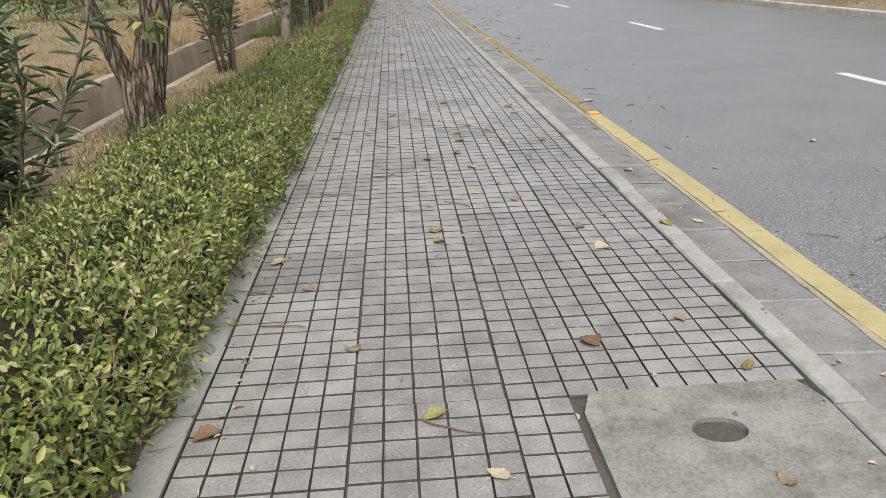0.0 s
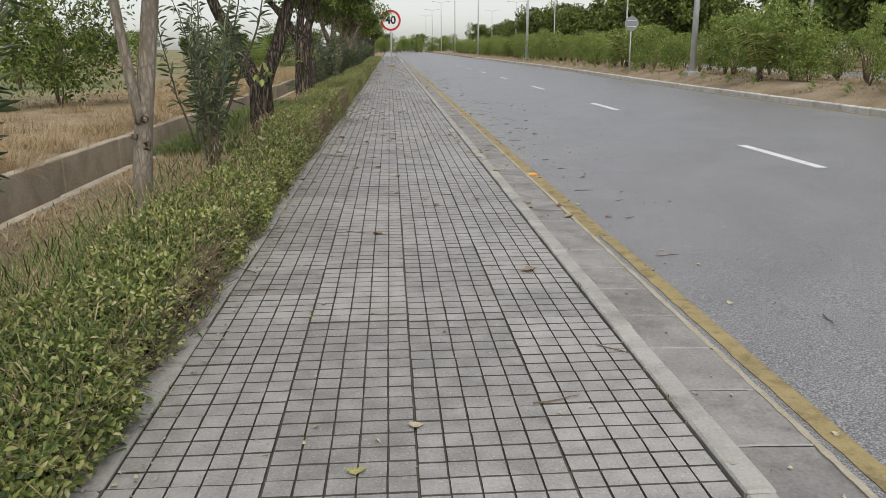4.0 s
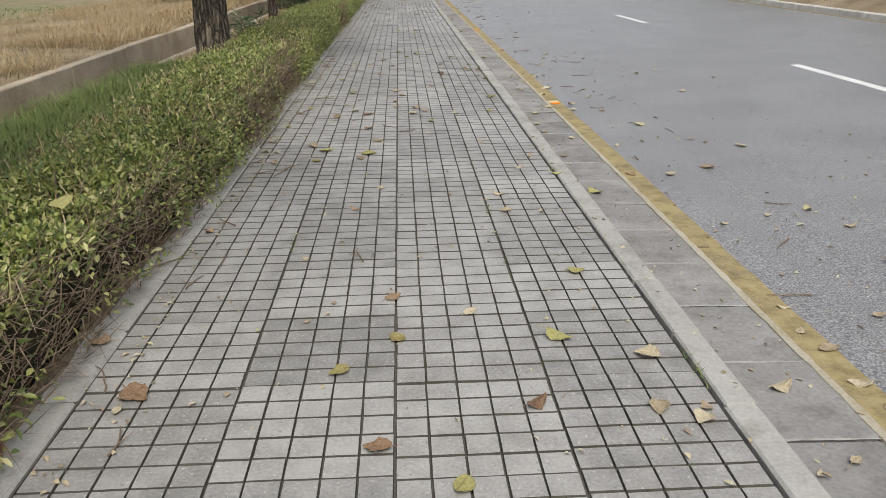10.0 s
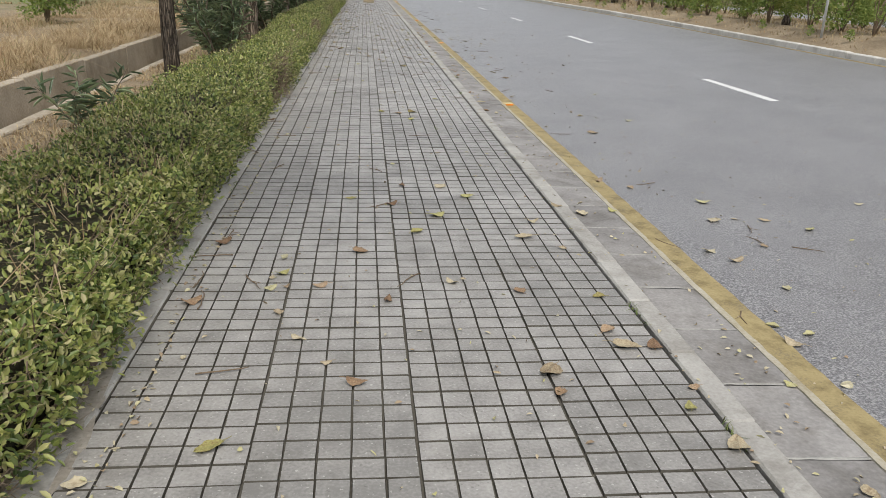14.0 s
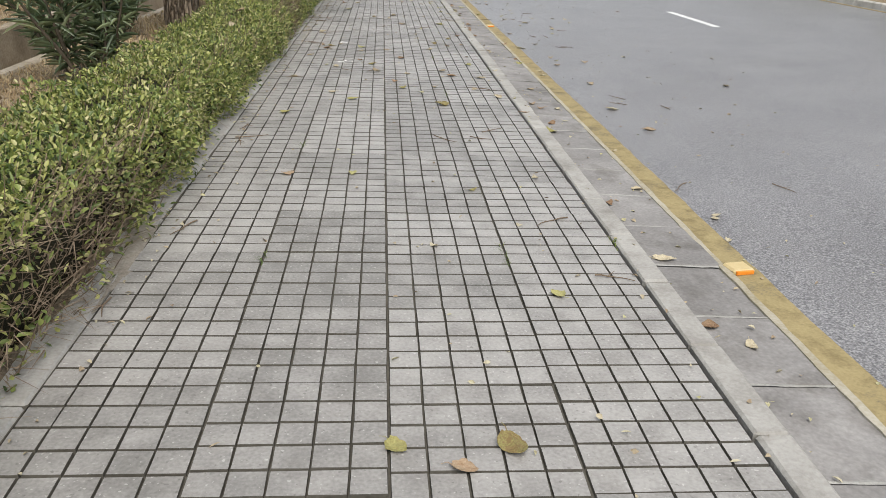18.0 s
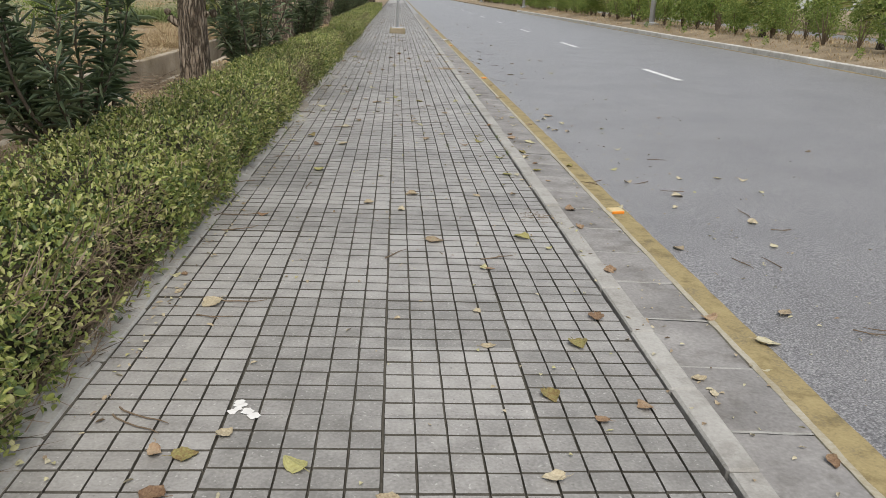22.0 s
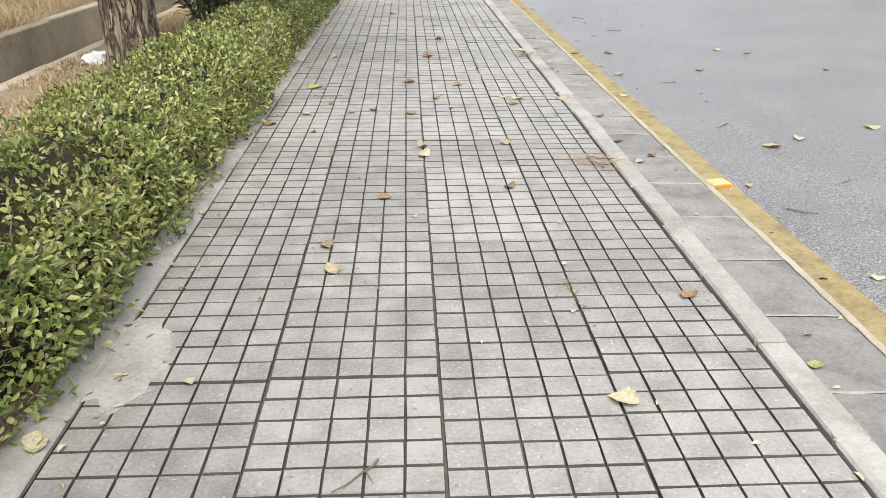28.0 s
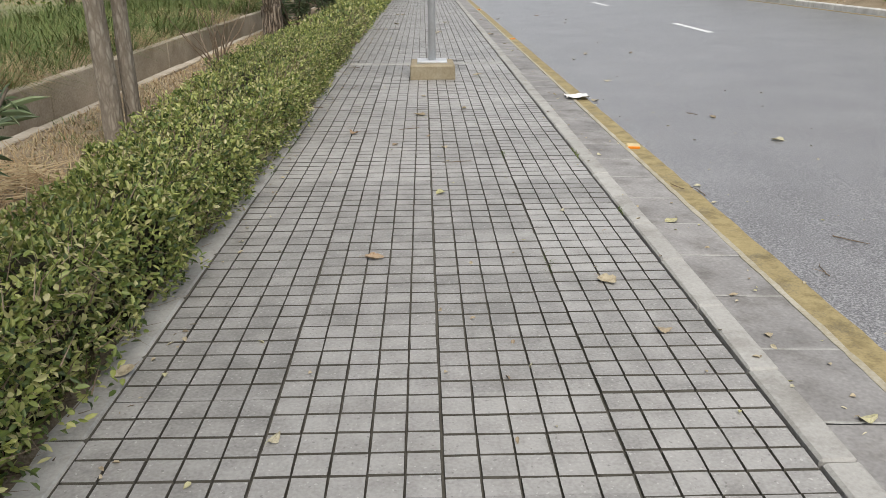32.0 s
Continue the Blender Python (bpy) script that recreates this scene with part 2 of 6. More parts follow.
M["light_bark"] = material("light_brown_bark", [(0.36, (0.20, 0.158, 0.115)), (0.5, (0.37, 0.295, 0.22)), (0.68, (0.52, 0.44, 0.35))], 42, 90, 0.95, 1.0, 0.04, "local", stretch=(1, 1, 0.09), weight=0.7)
M["pale_bark"] = material("pale_grey_bark", [(0.3, (0.12, 0.095, 0.07)), (0.48, (0.29, 0.25, 0.2)), (0.7, (0.44, 0.40, 0.33))], 12, 40, 0.95, 0.8, 0.012, "local", stretch=(1, 1, 0.35))
M["fallen"] = material("fallen_leaf", [(0.05, (0.17, 0.10, 0.06)), (0.2, (0.30, 0.225, 0.15)), (0.42, (0.46, 0.39, 0.27)), (0.64, (0.52, 0.48, 0.35)), (0.84, (0.44, 0.42, 0.19)), (0.97, (0.26, 0.29, 0.10))], 38, 160, 0.7, 0.5, 0.003, "object", 0.6, grime=0.6, grime_scale=45)
for look_of, tones in {"pale": ((0.20, 0.14, 0.085), (0.42, 0.355, 0.24), (0.58, 0.52, 0.38)), "green": ((0.20, 0.14, 0.06), (0.335, 0.315, 0.12), (0.47, 0.45, 0.21)), "brown": ((0.13, 0.075, 0.045), (0.30, 0.20, 0.12), (0.46, 0.36, 0.25)), "dark": ((0.05, 0.045, 0.03), (0.12, 0.10, 0.065), (0.24, 0.20, 0.13)), "red": ((0.11, 0.055, 0.035), (0.25, 0.125, 0.07), (0.38, 0.22, 0.13))}.items():
    M["fallen_" + look_of] = material("fallen_leaf_" + look_of, [(0.33, tones[0]), (0.5, tones[1]), (0.68, tones[2])], 45, 160, 0.7, 0.5, 0.003, "object", 0.25, grime=0.6, grime_scale=45)
M["sprout"] = material("yellow_sprout_leaf", [(0.2, (0.42, 0.42, 0.05)), (0.6, (0.66, 0.62, 0.08)), (0.9, (0.72, 0.66, 0.16))], 6, 40, 0.5, 0, 0, "island", 0.5, through_light=0.3)
M["withered"] = material("withered_tan_leaf", [(0.2, (0.22, 0.13, 0.06)), (0.5, (0.46, 0.32, 0.16)), (0.8, (0.62, 0.48, 0.29))], 6, 40, 0.7, 0, 0, "island", 0.6, through_light=0.3)
M["fallen_many"] = material("blown_leaf", [(0.05, (0.17, 0.10, 0.06)), (0.2, (0.30, 0.225, 0.15)), (0.42, (0.46, 0.39, 0.27)), (0.64, (0.52, 0.48, 0.35)), (0.84, (0.44, 0.42, 0.19)), (0.97, (0.26, 0.29, 0.10))], 38, 160, 0.7, 0.5, 0.003, "island", 0.6, grime=0.6, grime_scale=45)
M["mould"] = material("brown_leaf_mould", [(0.3, (0.075, 0.058, 0.04)), (0.5, (0.15, 0.12, 0.085)), (0.7, (0.25, 0.205, 0.15))], 14, 110, 0.95, 1.0, 0.01)
M["pale_kerb"] = material("pale_painted_kerb", [(0.3, (0.46, 0.44, 0.40)), (0.5, (0.58, 0.56, 0.52)), (0.7, (0.68, 0.66, 0.62))], 2.6, 60, 0.85, 0.5, 0.005, "object", 0.2, grime=0.4, grime_scale=4)
M["dust"] = material("grey_brown_dust", [(0.3, (0.20, 0.175, 0.14)), (0.5, (0.29, 0.262, 0.22)), (0.7, (0.38, 0.35, 0.30))], 8, 60, 0.95, 0.8, 0.008)
M["galvanised"] = material("galvanised_steel", [(0.3, (0.46, 0.47, 0.48)), (0.7, (0.62, 0.63, 0.64))], 5, 60, 0.5, 0.1, 0.001, metal=0.15)
M["sign_back"] = material("weathered_sign_back", [(0.3, (0.20, 0.21, 0.21)), (0.7, (0.30, 0.31, 0.31))], 6, 50, 0.6, 0.1, 0.001)
M["red"] = material("red_sign_sheet", [(0.3, (0.45, 0.025, 0.02)), (0.7, (0.52, 0.035, 0.03))], 4, 50, 0.5, 0)
M["white"] = material("white_sign_sheet", [(0.3, (0.74, 0.74, 0.72)), (0.7, (0.82, 0.82, 0.80))], 4, 50, 0.5, 0)
M["black"] = material("black_sign_sheet", [(0.3, (0.012, 0.012, 0.012)), (0.7, (0.02, 0.02, 0.02))], 4, 50, 0.5, 0)
M["orange"] = material("orange_reflector", [(0.3, (0.75, 0.22, 0.02)), (0.7, (0.85, 0.30, 0.04))], 20, 90, 0.35, 0.1)
M["cream"] = material("cream_stud_body", [(0.3, (0.55, 0.42, 0.20)), (0.7, (0.66, 0.54, 0.30))], 20, 90, 0.5, 0.1)
M["paper"] = material("white_paper_litter", [(0.3, (0.68, 0.67, 0.64)), (0.7, (0.80, 0.79, 0.77))], 20, 90, 0.8, 0.2)
M["cement"] = material("pale_smeared_cement", [(0.3, (0.30, 0.29, 0.265)), (0.5, (0.40, 0.39, 0.36)), (0.7, (0.50, 0.49, 0.45))], 5, 60, 0.9, 0.6, 0.004, grime=0.35, grime_scale=6)
M["block"] = material("brown_concrete_block", [(0.2, (0.20, 0.16, 0.10)), (0.5, (0.30, 0.25, 0.165)), (0.85, (0.40, 0.36, 0.27))], 6, 50, 0.9, 0.6, 0.005)


def furrowed(m, across, along, deep, dark):
    """Cracked bark: dark furrows between raised, lengthwise plates."""
    n, link = m.node_tree.nodes, m.node_tree.links.new
    place, warp, bend = n.new("ShaderNodeMapping"), n.new("ShaderNodeTexNoise"), n.new("ShaderNodeVectorMath")
    place.inputs["Scale"].default_value = (across, across, along)
    warp.inputs["Scale"].default_value, warp.inputs["Detail"].default_value = 5.0, 3
    bend.operation = "MULTIPLY_ADD"
    bend.inputs[1].default_value = (0.09, 0.09, 0.09)
    coords = n["Texture Coordinate"].outputs["Object"]
    link(coords, warp.inputs["Vector"])
    link(warp.outputs["Color"], bend.inputs[0])
    link(coords, bend.inputs[2])
    link(bend.outputs[0], place.inputs["Vector"])
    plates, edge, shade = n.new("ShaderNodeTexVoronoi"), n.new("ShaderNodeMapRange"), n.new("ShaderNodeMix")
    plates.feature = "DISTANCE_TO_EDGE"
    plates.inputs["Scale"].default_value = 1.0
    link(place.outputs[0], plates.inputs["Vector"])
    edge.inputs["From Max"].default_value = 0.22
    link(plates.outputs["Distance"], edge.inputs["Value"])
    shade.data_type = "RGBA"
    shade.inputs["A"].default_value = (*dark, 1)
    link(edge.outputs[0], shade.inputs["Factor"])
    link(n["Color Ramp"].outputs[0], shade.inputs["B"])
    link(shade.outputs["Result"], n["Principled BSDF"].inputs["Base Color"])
    b = n.new("ShaderNodeBump")
    b.inputs["Strength"].default_value, b.inputs["Distance"].default_value = 0.9, deep
    link(edge.outputs[0], b.inputs["Height"])
    link(n["Bump"].outputs[0], b.inputs["Normal"])
    link(b.outputs[0], n["Principled BSDF"].inputs["Normal"])


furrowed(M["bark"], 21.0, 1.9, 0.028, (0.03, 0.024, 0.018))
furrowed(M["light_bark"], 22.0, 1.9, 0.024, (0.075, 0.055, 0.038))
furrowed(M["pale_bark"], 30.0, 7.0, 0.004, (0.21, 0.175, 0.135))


# ---- helpers for meshes ----
def part(name, bm, mat, parent=None, label="", smooth=False):
    me = bpy.data.meshes.new(name)
    bm.to_mesh(me)
    bm.free()
    me.materials.append(mat)
    if smooth:
        me.shade_smooth()
    ob = new(name, me)
    ob.parent = parent
    return tagged(ob, label)


def raw(name, verts, faces, mat, parent=None, label="", smooth=False):
    me = bpy.data.meshes.new(name)
    me.from_pydata(verts, [], faces)
    me.materials.append(mat)
    if smooth:
        me.shade_smooth()
    ob = new(name, me)
    ob.parent = parent
    return tagged(ob, label)


def box(bm, x0, x1, y0, y1, z0, z1, bevel=0.0, jitter=0.0):
    m = Matrix.LocRotScale(((x0 + x1) / 2, (y0 + y1) / 2, (z0 + z1) / 2), None, (x1 - x0, y1 - y0, z1 - z0))
    made = bmesh.ops.create_cube(bm, size=1.0, matrix=m)["verts"]
    if bevel:
        edges = list({e for v in made for e in v.link_edges})
        bmesh.ops.bevel(bm, geom=edges, offset=bevel, segments=1, affect="EDGES")
    if jitter:
        for v in bm.verts:
            v.co += Vector((random.uniform(-jitter, jitter), random.uniform(-jitter, jitter), random.uniform(-jitter, jitter) * 0.5))
    return bm


def leaves(name, base, along, normal, length, width, mat, parent=None, fold=0.25, label="", droop=0.15):
    """One mesh of many folded leaves: base points, directions, normals as arrays."""
    n = len(base)
    along = along / (np.linalg.norm(along, axis=1, keepdims=True) + 1e-9)
    side = np.cross(normal, along)
    side /= np.linalg.norm(side, axis=1, keepdims=True) + 1e-9
    up = np.cross(along, side)
    L, W = length[:, None], width[:, None]
    lift = up * W * fold
    tip = base + along * L - up * L * droop
    arch = up * L * droop * 0.22
    rib1, rib2 = base + (tip - base) * 0.35 + arch, base + (tip - base) * 0.72 + arch
    pts = np.stack([base, rib1 + side * W * 0.5 + lift, rib2 + side * W * 0.42 + lift, tip, rib2 - side * W * 0.42 + lift, rib1 - side * W * 0.5 + lift], 1)
    me = bpy.data.meshes.new(name)
    me.vertices.add(n * 6)
    me.vertices.foreach_set("co", pts.reshape(-1).astype(np.float32))
    idx = (np.arange(n) * 6)[:, None] + np.array([0, 1, 2, 3, 0, 3, 4, 5])[None]
    me.loops.add(n * 8)
    me.loops.foreach_set("vertex_index", idx.reshape(-1).astype(np.int32))
    me.polygons.add(n * 2)
    me.polygons.foreach_set("loop_start", (np.arange(n * 2) * 4).astype(np.int32))
    me.update(calc_edges=True)
    me.validate()
    me.materials.append(mat)
    ob = new(name, me)
    ob.parent = parent
    return tagged(ob, label, kind="stuff" if parent is not None else "")


def blades(name, x, y, z, height, lean, mat, parent=None, width=0.006, toward=None):
    """One mesh of bent grass blades."""
    n = len(x)
    a = np.random.uniform(0, 2 * np.pi, n) if toward is None else toward
    d = np.stack([np.cos(a), np.sin(a), np.zeros(n)], 1)
    s = np.stack([-np.sin(a), np.cos(a), np.zeros(n)], 1)
    b = np.stack([x, y, z], 1)
    h, l = height[:, None], lean[:, None]
    up = np.array([[0, 0, 1.0]])
    w = width * (0.6 + 0.8 * np.random.rand(n))[:, None]
    mid = b + up * h * 0.6 + d * l * h * 0.35
    tip = b + up * h * (1.0 - 0.35 * l) + d * l * h
    pts = np.stack([b - s * w, b + s * w, mid + s * w * 0.7, mid - s * w * 0.7, tip], 1)
    me = bpy.data.meshes.new(name)
    me.vertices.add(n * 5)
    me.vertices.foreach_set("co", pts.reshape(-1).astype(np.float32))
    idx = (np.arange(n) * 5)[:, None] + np.array([0, 1, 2, 3, 3, 2, 4])[None]
    me.loops.add(n * 7)
    me.loops.foreach_set("vertex_index", idx.reshape(-1).astype(np.int32))
    me.polygons.add(n * 2)
    starts = (np.arange(n) * 7)[:, None] + np.array([0, 4])[None]
    me.polygons.foreach_set("loop_start", starts.reshape(-1).astype(np.int32))
    me.update(calc_edges=True)
    me.validate()
    me.materials.append(mat)
    ob = new(name, me)
    ob.parent = parent
    return ob


def tube(bm, points, radii, sides=8, rough=0.0, ridges=0.0):
    """A tapered, slightly uneven tube through the points."""
    rings = []
    for k, (p, r) in enumerate(zip(points, radii)):
        p = Vector(p)
        q = Vector(points[min(k + 1, len(points) - 1)]) - Vector(points[max(k - 1, 0)])
        turn = Vector((0, 0, 1)).rotation_difference(q)
        ring = []
        for s in range(sides):
            a = 2 * math.pi * s / sides
            rr = r * (1 + rough * random.uniform(-1, 1))
            if ridges:
                rr *= 1 + ridges * noise.noise((math.cos(a) * 4.5, math.sin(a) * 4.5, p.z * 0.7)) + 0.45 * ridges * ((s % 2) * 2 - 1) * (0.7 + 0.6 * noise.noise((a * 2, p.z * 0.8, 1)))
            ring.append(bm.verts.new(p + turn @ Vector((math.cos(a) * rr, math.sin(a) * rr, 0))))
        rings.append(ring)
    for a, b in zip(rings, rings[1:]):
        for s in range(sides):
            bm.faces.new((a[s], a[(s + 1) % sides], b[(s + 1) % sides], b[s]))
    bm.faces.new(rings[0][::-1])
    bm.faces.new(rings[-1])
    return bm


def thing(name, label, category, group="", kind="", at=(0, 0, 0)):
    ob = new(name)
    ob.location = at
    return tagged(ob, label, category, group, kind)


def rise(y):
    """How far the inner edge of the road lifts along the way."""
    u = min(1.0, max(0.0, (y - 30) / 30))
    return 0.11 * u * u * (3 - 2 * u)


def camber(x, y=0.0):
    return -0.135 + 0.075 * min(1.0, max(0.0, (x - 1.6) / 3.6)) + rise(y) * min(1.0, max(0.0, (x - 5.2) / 4.7))


# ---- ground: one sheet with the drain's trench in it ----
def lie(x, y):
    """Height of the ground beside the pavement."""
    if -4.4 < x < -1.0:
        return -0.05 + 0.04 * noise.noise((x * 0.9, y * 0.5, 0))
    if x <= -4.4:
        far = min(1.0, (-4.4 - x) / 4)
        return 0.02 + far * (0.10 * noise.noise((x * 0.25, y * 0.2, 3)) + 0.03 * noise.noise((x, y, 5)))
    return -0.05


xs = [-900, -400, -200, -100, -60, -40, -30, -24, -20, -17, -14, -12, -10, -8.5, -7.5, -6.7, -6, -5.4, -4.9, -4.5, -4.21, -4.2, -3.26, -3.25, -2.9, -2.5, -2.1, -1.7, -1.3, -1.05, -1.04, 9.91, 9.92, 10.6, 11.2, 15.2, 16.1, 16.11, 25.0, 25.1, 28, 34, 45, 80, 200, 900]
ys = [-300, -100, -40, -15] + [-6 + 0.7 * k for k in range(140)] + [94, 100, 110, 125, 145, 170, 200, 260, 350, 500, 900]
gv = []
for gy in ys:
    for gx in xs:
        if -4.205 < gx < -3.255:
            gz = -0.62
        elif -1.045 < gx < 9.915:
            gz = -0.45
        elif 9.915 < gx < 16.105:
            gz = 0.02 + rise(gy) + (0.33 - rise(gy)) * min(1.0, max(0.0, min(gx - 9.92, 16.1 - gx) / 1.1)) + 0.04 * noise.noise((gx * 0.8, gy * 0.6, 11))
        elif 16.105 < gx < 25.05:
            gz = -0.45
        else:
            gz = lie(gx, gy)
        gv.append((gx, gy, gz))
nx = len(xs)
gf = [(r * nx + c, r * nx + c + 1, (r + 1) * nx + c + 1, (r + 1) * nx + c) for r in range(len(ys) - 1) for c in range(nx - 1)]
ground = raw("ground", gv, gf, M["soil"], smooth=False)
tagged(ground, "dry bare soil with straw and scattered weeds", "ground", kind="structure")


# ---- road ----
rx = [1.0, 1.62, 2.5, 3.5, 5.2, 7.5, 9.93]
ry = [-60 + 2 * k for k in range(200)]
rv = [(x, y, camber(x, y)) for y in ry for x in rx]
rf = [(r * 7 + c, r * 7 + c + 1, (r + 1) * 7 + c + 1, (r + 1) * 7 + c) for r in range(len(ry) - 1) for c in range(6)]
road = raw("road", rv, rf, M["asphalt"])
tagged(road, "worn light grey asphalt carriageway with scattered leaves", "road", kind="structure")
road2 = raw("road_far", [(x, y, -0.08) for y in (-60, 100, 336) for x in (16.0, 20.0, 25.1)], [(0, 1, 4, 3), (1, 2, 5, 4), (3, 4, 7, 6), (4, 5, 8, 7)], M["asphalt"])
tagged(road2, "grey asphalt carriageway beyond the median", "road", kind="structure")

PITCH = 8.91


def strip(name, x0, x1, y0, y1, lift, mat, label, wob=0.0, step=0.5):
    """A painted strip lying on the road, with an uneven edge."""
    n = max(2, int((y1 - y0) / step) + 1)
    v, f = [], []
    for k in range(n):
        y = y0 + (y1 - y0) * k / (n - 1)
        a, b = x0 + random.uniform(-wob, wob), x1 + random.uniform(-wob, wob)
        for x, z in ((a, 0), (a, lift), (b, lift), (b, 0)):
            v.append((x, y, camber(x, y) + z))
    for k in range(n - 1):
        o = 4 * k
        f += [(o, o + 4, o + 5, o + 1), (o + 1, o + 5, o + 6, o + 2), (o + 2, o + 6, o + 7, o + 3)]
    f += [(0, 1, 2, 3), (4 * n - 1, 4 * n - 2, 4 * n - 3, 4 * n - 4)]
    return tagged(raw(name, v, f, mat), label, "road marking", kind="structure")


strip("edge_line", 1.540, 1.690, 13.2, 300, 0.005, M["yellow"], "worn yellow painted edge line on asphalt", 0.005, 0.12)
strip("edge_line_narrow", 1.60, 1.70, 7.98, 13.15, 0.005, M["yellow"], "thin worn yellow painted edge line on asphalt", 0.005, 0.12)
strip("edge_line_start", 1.57, 1.715, -8, 7.86, 0.006, M["bright_yellow"], "bright yellow painted edge line on asphalt", 0.006, 0.3)
strip("median_edge_line", 9.68, 9.80, -8, 300, 0.005, M["yellow"], "faded yellow edge line beside the median kerb", 0.006, 1.0)
for k in range(-2, 26):
    far = 18.27 + PITCH * k
    side = 4.985 + 0.0055 * (far - 18.3)
    d = strip("lane_dash", side, side + 0.13, far - 2.2, far, 0.005, M["white_line"], "white painted dash on the lane line", 0.004)
    tagged(d, group="lane dashes")
strip("gutter_seam", 1.518, 1.549, -8, 110, 0.016, M["seam"], "pale crumbling mortar seam between gutter and road", 0.004, 0.07)

# ---- pavement bed, kerbs ----
bed = box(bmesh.new(), -1.0, 0.998, -8, 300, -0.4, -0.012)
pavement = part("pavement", bed, M["groove"])
tagged(pavement, "grey concrete footpath of square-grooved tiles", "pavement", kind="structure")
part("far_paving", box(bmesh.new(), -0.995, 0.995, 128.9, 300, -0.011, 0.0), M["tile_joined"], pavement)
gut_bed = part("gutter", box(bmesh.new(), 1.1, 1.535, -8, 300, -0.42, -0.135), M["groove"])
tagged(gut_bed, "grey concrete gutter of short slabs beside the kerb", "gutter", kind="structure")
kerb_bed = part("kerb", box(bmesh.new(), 1.004, 1.095, -8, 300, -0.42, -0.04), M["groove"])
tagged(kerb_bed, "low worn concrete kerb between footpath and gutter", "kerb", kind="structure")
edge_bed = part("edging", box(bmesh.new(), -1.135, -1.004, -8, 300, -0.42, -0.008), M["groove"])
tagged(edge_bed, "narrow concrete edging between footpath and hedge", "kerb", kind="structure")
mkerb = part("median_kerb", box(bmesh.new(), 9.90, 9.94, -8, 300, -0.42, 0.03), M["groove"])
tagged(mkerb, "pale concrete kerb along the planted median", "kerb", kind="structure")


# ---- drain ----
drain = thing("drain", "open concrete drain with stained walls and debris", "drain", kind="structure")
for k in range(-2, 42):
    y0 = -4 + 2.1 * k
    for side, x0, x1, top in (("far", -4.26, -4.12, 0.055), ("near", -3.33, -3.2, -0.04)):
        dz = random.uniform(-0.012, 0.012)
        part("wall_panel", box(bmesh.new(), x0, x1, y0 + 0.008, y0 + 2.092, -0.66, top + dz, 0.012, 0.004), M["drain"], drain)
part("drain_floor", box(bmesh.new(), -4.13, -3.31, -10, 86, -0.7, -0.40), M["soil"], drain)


# ---- hedge ----
HEDGE_Y = (3, 6, 8, 10, 13, 14.5, 16, 18, 21, 24, 32, 35, 38, 42, 54, 56, 57.5, 60, 63)
HEDGE_FAR = (-1.95, -1.98, -1.95, -1.8, -1.66, -1.56, -1.58, -1.72, -1.84, -1.92, -2.0, -1.75, -1.78, -2.0, -1.8, -1.68, -1.6, -1.78, -1.92)


def hedge_shape(y):
    """Half-width-like limits of the clipped hedge along the path: near face, far face, top."""
    a, b = noise.noise((0.7 * y, 1.3, 0)), noise.noise((0.35 * y, 7.7, 0))
    c = noise.noise((1.9 * y, 4.1, 2))
    wild = math.exp(-((y - 9.8) / 4.0) ** 2)
    near = -1.10 + 0.055 * a + 0.055 * c
    far = float(np.interp(y, HEDGE_Y, HEDGE_FAR)) + 0.04 * b + 0.04 * c
    top = 0.43 + 0.05 * b + 0.03 * c - 0.15 * wild
    return near, far, top


hedge = thing("hedge", "low clipped privet hedge with small yellow-green leaves", "hedge", at=(-1.6, 30, -0.05))
# added lumpy sheet under the leaves: blocks the view through, coloured as inner shade
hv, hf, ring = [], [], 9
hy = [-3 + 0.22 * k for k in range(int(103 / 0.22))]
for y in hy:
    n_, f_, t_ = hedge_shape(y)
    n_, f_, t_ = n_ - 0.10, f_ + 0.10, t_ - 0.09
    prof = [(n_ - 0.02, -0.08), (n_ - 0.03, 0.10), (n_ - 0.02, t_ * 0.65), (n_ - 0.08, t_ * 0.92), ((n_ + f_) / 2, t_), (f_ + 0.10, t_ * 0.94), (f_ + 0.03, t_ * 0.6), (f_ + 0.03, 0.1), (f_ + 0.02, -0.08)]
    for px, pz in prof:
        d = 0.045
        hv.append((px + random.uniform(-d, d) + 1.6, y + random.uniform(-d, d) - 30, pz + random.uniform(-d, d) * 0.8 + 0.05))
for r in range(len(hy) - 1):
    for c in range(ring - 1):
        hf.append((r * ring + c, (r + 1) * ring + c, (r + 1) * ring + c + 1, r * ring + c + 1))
raw("twig_mass", hv, hf, M["hedge_core"], hedge, "near-black filler sheet inside the hedge, inner shade as its colour")


def bare_at(y):
    """How far the face by the path has lost its leaves, 0 to 1."""
    known = sum(math.exp(-((y - c) / w) ** 2) for c, w in ((18.2, 1.6), (20.3, 1.0), (23.2, 1.2), (25.0, 0.7), (25.1, 0.6), (40.25, 0.55), (11.0, 0.8), (33.0, 0.8), (47.0, 0.7)))
    return min(1.0, known + max(0.0, 0.8 * noise.noise((0.45 * y, 3.3, 6)) - 0.1))


